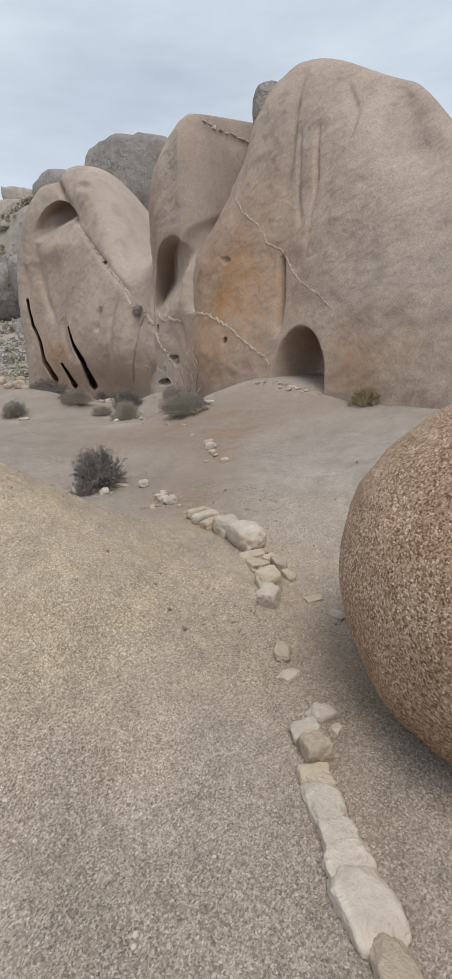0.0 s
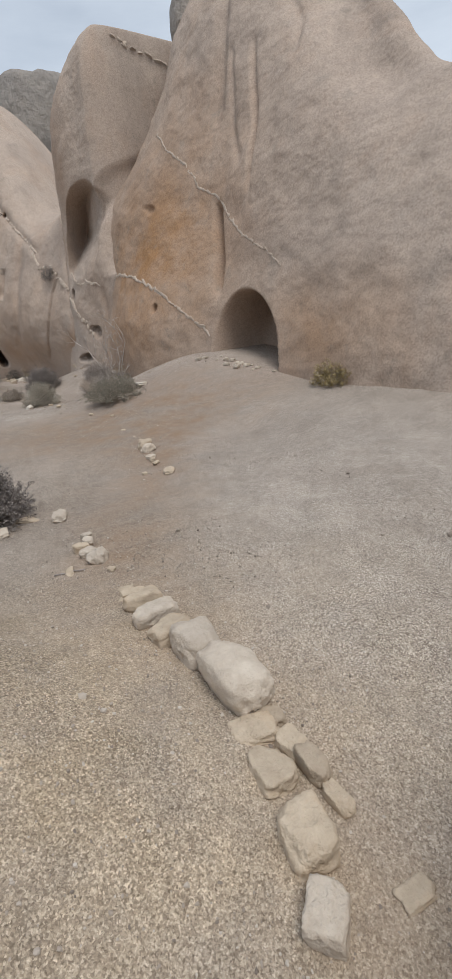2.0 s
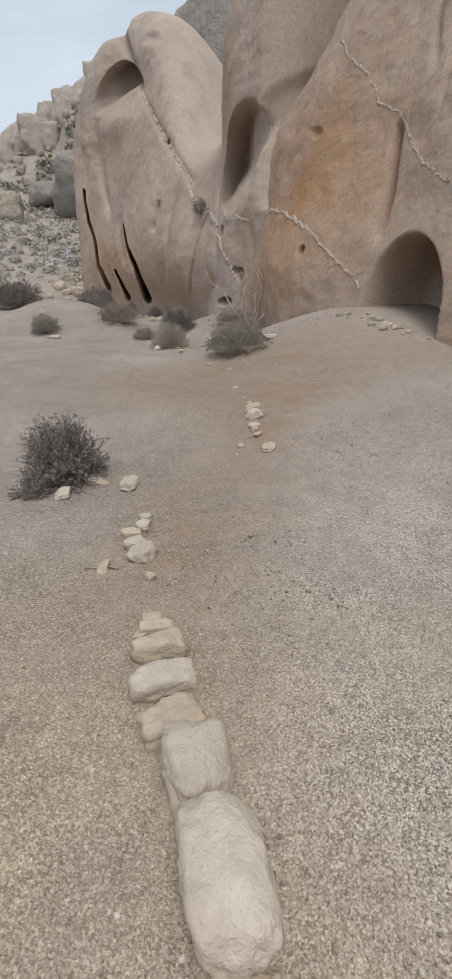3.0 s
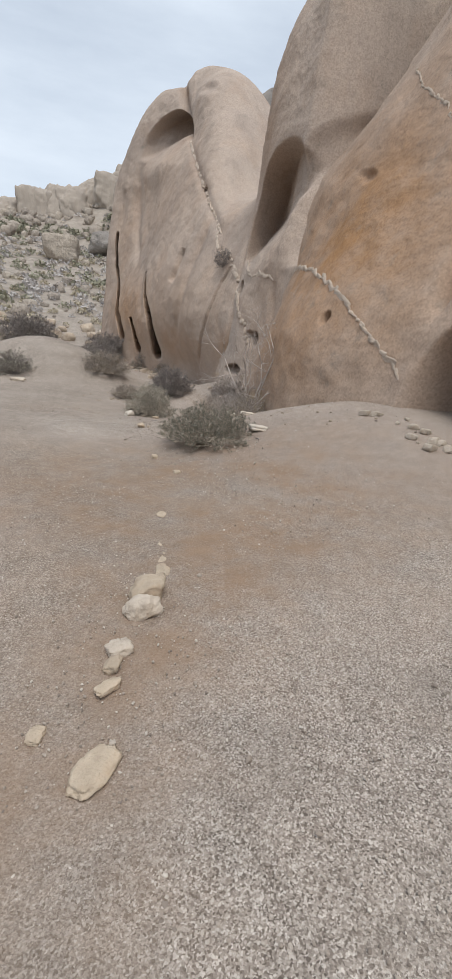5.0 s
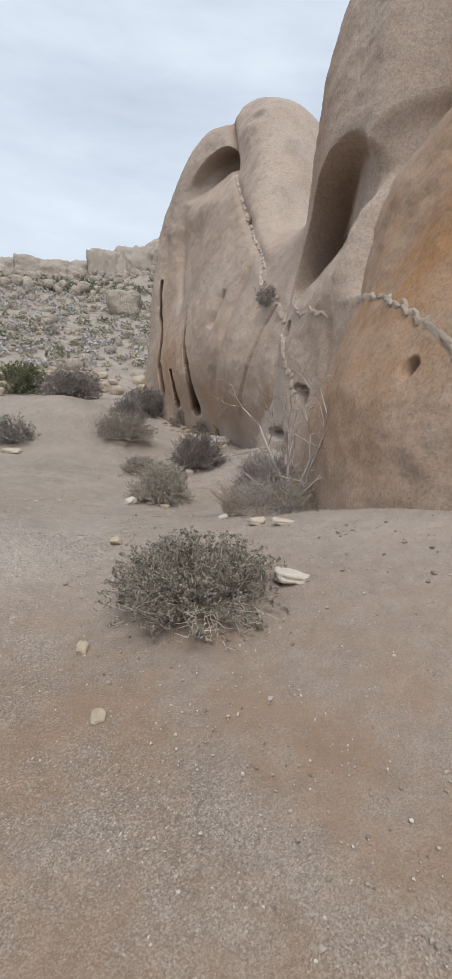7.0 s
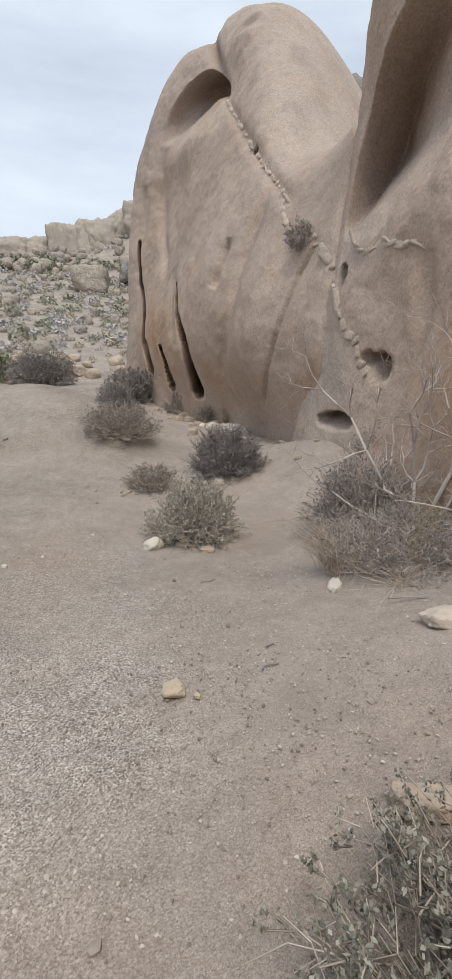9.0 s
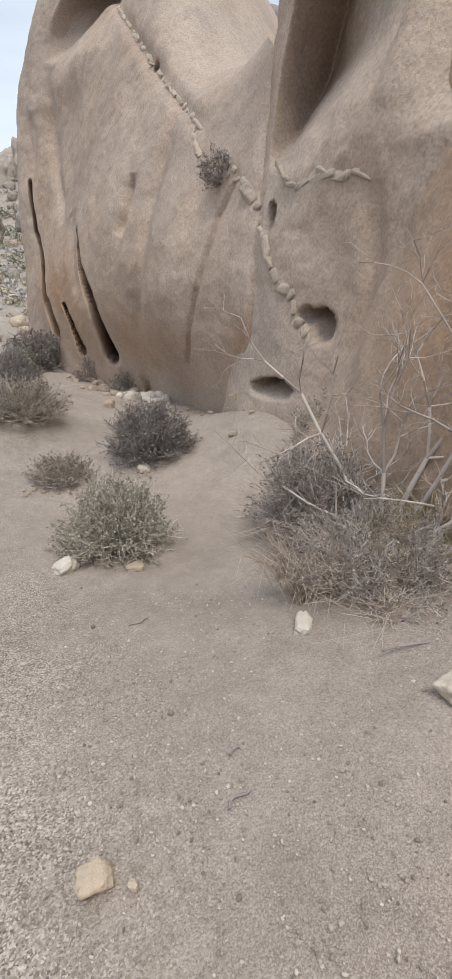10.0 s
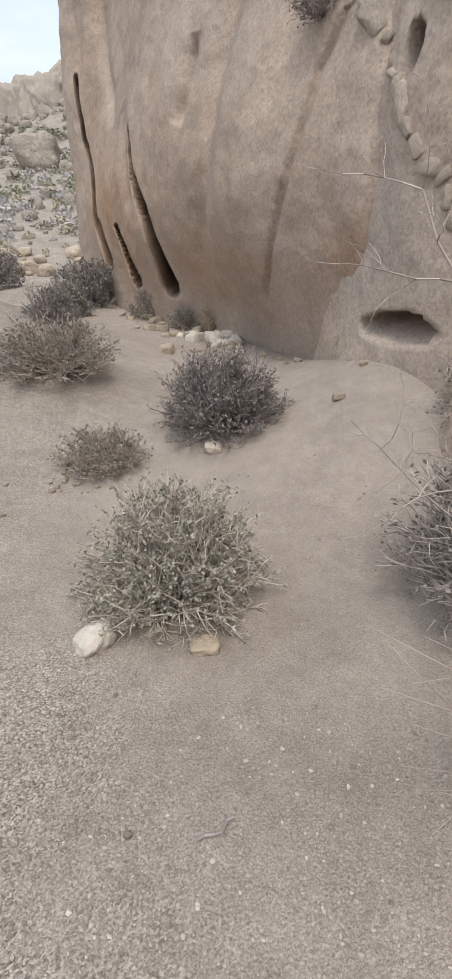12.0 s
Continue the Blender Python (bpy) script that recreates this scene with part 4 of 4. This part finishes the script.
def dead_tree(x, y, h, seed, label):
    """A bare, zigzag-branched dead shrub."""
    rng = random.Random(seed)
    limbs = []

    def grow(v, f, p, d, length, w, depth):
        steps = 4
        for i in range(steps):
            d = (d + Vector((rng.gauss(0, 1), rng.gauss(0, 1), rng.gauss(0, 0.7))) * 0.22).normalized()
            q = p + d * length / steps
            w2 = w * 0.87
            tufted(v, f, p, q, w, w2, 5 if w > 0.006 else 3)
            p, w = q, w2
            if depth and i:
                side = (d + Vector((rng.gauss(0, 1), rng.gauss(0, 1), rng.gauss(0.1, 0.8))) * 0.95).normalized()
                grow(v, f, p, side, length * rng.uniform(0.38, 0.62), w * 0.72, depth - 1)
                if depth > 1 and rng.random() < 0.6:
                    other = (d * 0.6 - side * 0.5 + Vector((rng.gauss(0, 0.4), rng.gauss(0, 0.4), 0.5))).normalized()
                    grow(v, f, p, other, length * rng.uniform(0.3, 0.5), w * 0.62, depth - 2)

    top = new("dead_shrub")
    top.matrix_basis = pose(x, y, gz(x, y))
    tagged(top, label, "dead shrub")
    for a, tilt, k in ((135, 46, 0.66), (20, 45, 0.9), (80, 18, 1.1), (-60, 36, 0.8), (120, 48, 0.9), (100, 36, 1.0), (40, 58, 0.9), (60, 30, 1.1), (150, 20, 0.9), (0, 25, 1.0), (75, 52, 1.0), (-20, 55, 0.8)):
        v, f = [], []
        d = Vector((math.cos(radians(a)) * math.sin(radians(tilt)), math.sin(radians(a)) * math.sin(radians(tilt)), math.cos(radians(tilt))))
        grow(v, f, Vector((0, 0, -0.03)), d, h * k, 0.019 * k, 4)
        part("limb", mesh("limb", v, f, TWIG_PALE), top)
    return top


shrub(-0.91, 12.12, 1.26, 0.38, 1, "low grey-green shrub with bare twisted lower stems beside the path", stems=260, leaves=32000, leaf_size=0.0088, thick=0.0055, skirt=80)
shrub(-3.10, 15.72, 0.90, 0.56, 2, "grey-green twiggy shrub beside a white stone", TWIG_BLEACHED, LEAF_SAGE, stems=270, leaves=17000, leaf_size=0.0105, thick=0.0066, skirt=60)
shrub(-4.15, 16.95, 0.70, 0.29, 3, "small low dry grey shrub on the sand", TWIG, LEAF_GREY, 170, 1800, 0.013, 0.006, skirt=30)
shrub(-3.42, 17.72, 1.06, 0.62, 4, "dark grey leafless shrub with dense fine twigs", TWIG_DARK, LEAF_GREY, 340, 6500, 0.014, 0.0065)
shrub(-5.35, 18.35, 1.3, 0.50, 5, "pale sprawling dry shrub on the slab's edge", TWIG, LEAF_GREY, 260, 4500, 0.016, 0.007, lean=(-0.2, 0.1), skirt=40)
shrub(-6.25, 19.75, 0.70, 0.45, 6, "small dark dry shrub on the slab", TWIG_DARK, LEAF_GREY, 100, 1500, 0.016, 0.008)
shrub(-8.9, 25.4, 2.0, 0.95, 7, "wide grey shrub against the rock's foot", TWIG_DARK, LEAF_GREY, 220, 6000, 0.03, 0.012)
shrub(-8.35, 23.7, 0.8, 0.8, 8, "dark upright shrub near the rock", TWIG_DARK, LEAF, 80, 1800, 0.03, 0.012)
shrub(-14.6, 28.6, 3.0, 1.25, 9, "wide dusty grey shrub beyond the slab", TWIG_DARK, LEAF_GREY, 220, 8000, 0.04, 0.016)
shrub(-18.6, 29.8, 3.0, 1.4, 10, "dark green shrub beyond the slab", TWIG_DARK, LEAF_GREEN, 150, 7000, 0.05, 0.016)
shrub(-7.0, 16.95, 0.9, 0.5, 11, "dark low shrub at the slab's rim", TWIG_DARK, LEAF, 110, 2600, 0.018, 0.008)
shrub(-1.82, 7.04, 0.74, 0.54, 12, "purple-grey shrub with dead wood at its base", TWIG_DARK, LEAF_GREY, 240, 6500, 0.013, 0.005)
shrub(2.72, 9.95, 0.66, 0.34, 13, "yellowed dry shrub on the slab near the cave", TWIG, LEAF_GOLD, 110, 3500, 0.015, 0.005)
shrub(-1.52, 15.85, 1.1, 0.66, 14, "dense dry grey shrub with upright stems", TWIG_PALE, LEAF_GREY, 420, 5500, 0.014, 0.0065)
shrub(-1.25, 17.2, 1.1, 0.55, 15, "dry tangled shrub at the foot of the wall", TWIG, LEAF_GREY, 300, 4500, 0.014, 0.006)
shrub(-0.55, 15.6, 0.9, 0.45, 16, "dry grey tangled shrub below the wall", TWIG, LEAF_GREY, 280, 3500, 0.014, 0.006)
shrub(-6.6, 23.9, 1.1, 0.55, 17, "brown dry brush along the rock's foot", TWIG, LEAF_GREY, 130, 2200, 0.02, 0.008)
shrub(-5.4, 22.6, 0.8, 0.35, 18, "brown dry brush along the rock's foot", TWIG, LEAF_GREY, 110, 1500, 0.018, 0.008)
shrub(-1.95, 6.72, 0.44, 0.16, 19, "tangle of dead brown wood on the sand", TWIG_DARK, LEAF_GREY, 90, 0, 0.01, 0.008)
grass(-1.05, 15.02, 1.15, 0.32, 620, 1, "tawny dry bunch grass under the dead shrub", STRAW, 0.004, droop=0.8)
shrub(-1.15, 15.0, 1.35, 0.38, 30, "tangle of pale bare twigs on the sand", TWIG_PALE, LEAF_GREY, 380, 2500, 0.012, 0.0045)
grass(-1.50, 14.82, 0.80, 0.42, 330, 2, "thin straw-coloured dry stems leaning over a white stone", STRAW_GREY, 0.0035, lean=(-0.35, -0.1), droop=0.2)
grass(-0.72, 15.35, 0.9, 0.42, 520, 3, "yellow-green dry bunch grass", STRAW, 0.004)
grass(-2.42, 18.75, 0.38, 0.36, 260, 4, "yellow-green grass tuft at the rock's foot", STRAW, 0.005)
grass(-4.75, 22.3, 0.55, 0.45, 240, 5, "dry yellow grass tuft at the rock's foot", STRAW, 0.007)
grass(-1.25, 14.75, 0.9, 0.16, 380, 6, "flattened grey dry stems on the sand", STRAW_GREY, 0.0035, droop=0.9)
dead_tree(-1.10, 15.40, 1.25, 5, "pale bare dead shrub with zigzag branches")


def fallen_stick(x, y, length, turn, seed):
    rng = random.Random(seed)
    v, f, p = [], [], Vector((-length / 2, 0, 0.006))
    for i in range(5):
        q = p + Vector((length / 5, rng.gauss(0, 0.012), rng.gauss(0, 0.002)))
        tufted(v, f, p, q, 0.006, 0.005, 5)
        p = q
    ob = new("fallen_stick", mesh("fallen_stick", v, f, TWIG_DARK))
    ob.matrix_basis = pose(x, y, gz(x, y) + 0.004, 0, 0, turn)
    tagged(ob, "thin dark fallen stick lying on the sand", "stick")


for i, (x, y, n, a) in enumerate(((-1.12, 14.2, 0.42, 25), (-1.83, 13.45, 0.10, 60), (-1.86, 13.62, 0.05, 10), (-2.55, 14.6, 0.12, 40), (-0.30, 12.0, 0.07, 110), (-0.75, 11.9, 0.06, 140), (-0.86, 5.49, 0.22, 10))):
    fallen_stick(x, y, n, a, i)


def wall_shrub():
    """The little bush that grows out of the vein."""
    ob = shrub(0, 0, 0.55, 0.38, 60, "small grey bush growing from the vein in the rock", TWIG_DARK, LEAF_GREY, 70, 900, 0.014, 0.004)
    p = left.point(-5.15, 2.95)
    ob.matrix_basis = Matrix.Translation(p) @ pose(0, 0, 0, 35, -25, 0)


wall_shrub()


# ---- the distance ----
def polar(az, r):
    return -math.sin(radians(az)) * r, 8 + math.cos(radians(az)) * r


def rock_dome(az, r, size, seed, turn, label, sink=0.15, material=HILL, soft=6):
    x, y = polar(az, r)
    me = stone_mesh("rock_dome", size, seed, material, 4, 9, soft, 0.07)
    ob = new("rock_dome", me)
    ob.matrix_basis = pose(x, y, gz(x, y) + size[2] * (0.5 - sink), 0, 0, turn)
    tagged(ob, label, "rock", "rock domes of the hill")


DOMES = [(9.6, 62, (9.5, 9, 14), 0), (6.0, 66, (10, 10, 9), 30), (14.5, 65, (10, 9, 9.5), 60), (18.5, 66, (12, 10, 11), 10), (22.5, 69, (12, 10, 9), 40), (0.0, 66, (12, 9, 9), 20), (26, 80, (9, 8, 4), 70)]
for i, (az, r, size, turn) in enumerate(DOMES):
    rock_dome(az, r, size, 500 + i, turn, "far grey jointed granite dome on the hill")
rock_dome(44.4, 82, (2.3, 2.1, 6.0), 540, 10, "far standing granite pillar on the hill", 0.05, CRAG)
rock_dome(31.5, 66, (4.6, 3.0, 3.4), 541, 20, "far pale square granite block on the slope", 0.1, CRAG, 14)


def perched_ball():
    me = stone_mesh("perched_boulder", (1.35, 1.4, 2.2), 77, HILL, 4, 8, 4, 0.04)
    ob = new("perched_boulder", me)
    ob.matrix_basis = pose(1.98, 17.3, 8.0, 0, 8, 20)
    tagged(ob, "rounded grey boulder wedged between the two great rocks", "boulder")


perched_ball()


def boulder_field(n, az0, az1, r0, r1, lo, hi, seed, label, material):
    rng = np.random.default_rng(seed)
    v, f = ICO[2]
    verts, faces = [], []
    for _ in range(n):
        az, r = rng.uniform(az0, az1), rng.uniform(r0, r1)
        x, y = polar(az, r)
        k = lo * (hi / lo) ** (rng.random() ** 1.6)
        nrm = rng.normal(size=(9, 3))
        nrm = np.vstack([nrm / np.linalg.norm(nrm, axis=1)[:, None], np.eye(3), -np.eye(3)])
        rad = (np.maximum(v @ nrm.T, 0) ** 16).sum(1) ** (-1 / 16)
        p = v * rad[:, None] * k * rng.uniform(0.35, 0.6, 3)
        first = len(verts)
        verts += list(p + np.array([x, y, gz(x, y) + 0.15 * k]))
        faces += [tuple(first + i for i in q) for q in f]
    ob = new("boulder_field", mesh("boulder_field", verts, faces, material))
    tagged(ob, label, "boulders", kind="stuff")


boulder_field(600, -8, 24, 56, 84, 0.5, 1.6, 4, "boulders heaped over the hill behind the rocks", HILL)
boulder_field(600, 22, 62, 92, 108, 0.6, 2.2, 1, "boulders strewn over the far hillside", CRAG)
boulder_field(420, 18, 66, 36, 90, 0.25, 1.1, 2, "scattered pale boulders on the far plain", CRAG)
CRAGS = [stone_mesh("crag", (1, 1, 1), 700 + i, CRAG, 5, 12, 20, 0.11) for i in range(6)]
rng_c = random.Random(9)
for i in range(40):
    az = 19 + 45 * i / 39 + rng_c.uniform(-0.6, 0.6)
    x, y = polar(az, rng_c.uniform(103, 107))
    ob = new("crag", CRAGS[i % 6])
    w, h = rng_c.uniform(5, 8.5), rng_c.uniform(7.0, 9.0) * (1.1 if az < 34 else 0.75)
    ob.matrix_basis = pose(x, y, gz(x, y) - 0.06 * h, rng_c.uniform(-5, 5), rng_c.uniform(-8, 8), az + rng_c.uniform(-20, 20)) @ Matrix.Diagonal((w, w * 0.6, h, 1))
    tagged(ob, "pale jointed crag of the far cliff line", "rock", "crags along the far crest")

BOULDERS = [stone_mesh("boulder", (1, 0.85, 0.75), 600 + i, RUBBLE, 3, 9, 6) for i in range(5)]
rng_b = random.Random(5)
for i in range(150):
    x, y = polar(rng_b.uniform(24, 54), rng_b.uniform(26, 35))
    if x > -15.2 and y < 33:
        continue
    k = rng_b.uniform(0.25, 1.0)
    ob = new("boulder", BOULDERS[i % 5])
    ob.matrix_basis = pose(x, y, gz(x, y) + 0.2 * k, 0, 0, rng_b.uniform(0, 360)) @ Matrix.Diagonal((k, k, k, 1))
    tagged(ob, "pinkish tan boulder at the edge of the plain", "boulder", "boulders at the edge of the plain")


def scrub(n, az0, az1, r0, r1, lo, hi, seed, mat, label):
    """Far desert scrub: domes of many small leaf clumps."""
    rng = random.Random(seed)
    verts, faces = [], []
    for _ in range(n):
        x, y = polar(rng.uniform(az0, az1), rng.uniform(r0, r1))
        w = rng.uniform(lo, hi)
        z = gz(x, y)
        for _ in range(46):
            a, k = rng.uniform(0, 6.283), math.sqrt(rng.random())
            c = Vector((x + math.cos(a) * k * w * 0.5, y + math.sin(a) * k * w * 0.5, z + w * 0.5 * math.sqrt(max(0.05, 1 - k * k)) * rng.uniform(0.3, 1.05)))
            u = Vector((rng.gauss(0, 1), rng.gauss(0, 1), rng.gauss(0, 1))).normalized() * w * 0.12
            s = u.cross(Vector((rng.gauss(0, 1), rng.gauss(0, 1), rng.gauss(0, 1)))).normalized() * w * 0.08
            m = len(verts)
            verts += [c - u, c + s, c + u, c - s]
            faces.append((m, m + 1, m + 2, m + 3))
    ob = new("scrub", mesh("scrub", verts, faces, mat, False))
    tagged(ob, label, "scrub", kind="stuff")


scrub(620, 18, 68, 36, 90, 0.5, 1.4, 1, SCRUB_GREY, "grey low scrub on the far plain")
scrub(120, 18, 68, 34, 88, 0.5, 1.3, 2, SCRUB_OLIVE, "grey-green low scrub on the far plain")
scrub(160, 18, 68, 32, 88, 0.7, 1.8, 3, SCRUB_OLIVE, "olive bushes on the far plain")
scrub(150, 18, 64, 82, 104, 0.6, 1.6, 6, SCRUB_GREY, "grey scrub on the far hillside")
scrub(330, -5, 64, 93, 99, 1.2, 2.6, 4, SCRUB_OLIVE, "olive bushes on the far hillside")
scrub(420, 18, 68, 33, 80, 0.4, 1.0, 5, SCRUB_STRAW, "straw-coloured tufts on the far plain")


# ---- grit ----
def pebbles(n, lo, hi, seed, spots, name, label, mats):
    """Loose angular grains and pebbles strewn over the ground."""
    rng = np.random.default_rng(seed)
    v, f = ICO[1]
    f = np.array(f)
    verts, faces = [], []
    for _ in range(n):
        cx, cy, rx, ry = spots[rng.integers(len(spots))]
        x, y = cx + rng.normal() * rx, cy + rng.normal() * ry
        k = lo * (hi / lo) ** (rng.random() ** 2.2)
        p = v * rng.uniform(0.6, 1.25, (len(v), 1)) * k * rng.uniform(0.5, 1.0, 3)
        verts.append(p + np.array([x, y, gz(x, y) + 0.2 * k]))
        faces.append(f + 12 * len(faces))
    vv, ff = np.vstack(verts), np.vstack(faces)
    ob = new(name, mesh(name, vv, [tuple(map(int, q)) for q in ff], mats, False))
    tagged(ob, label, "gravel", kind="stuff")


GRAIN = Nodes("loose_granite_grains", 0.9, 0.2)
GRAIN = GRAIN.done(GRAIN.ramp(GRAIN.island(), [(0.0, (0.20, 0.165, 0.14)), (0.35, (0.33, 0.28, 0.235)), (0.7, (0.44, 0.385, 0.33)), (1.0, (0.60, 0.545, 0.48))]))
SPOTS = [(0, 2.0, 0.7, 1.0), (0.1, 4.0, 0.8, 1.0), (-0.2, 6.2, 1.0, 1.0), (0, 8.6, 0.9, 1.0), (-0.6, 10.4, 1.0, 0.8), (-1.2, 12.6, 1.1, 0.8), (-2.2, 14.3, 1.0, 0.8), (-2.8, 15.4, 0.9, 0.9), (-2.0, 13.0, 1.1, 0.8), (-2.9, 13.8, 0.8, 0.8), (0.9, 8.0, 0.8, 1.5), (1.0, 6.0, 0.7, 1.2)]
pebbles(26000, 0.004, 0.011, 1, SPOTS, "gravel", "coarse loose grains of pale and dark granite", GRAIN)
pebbles(150, 0.010, 0.03, 2, SPOTS, "pebbles", "loose tan pebbles strewn over the grit", GRAIN)
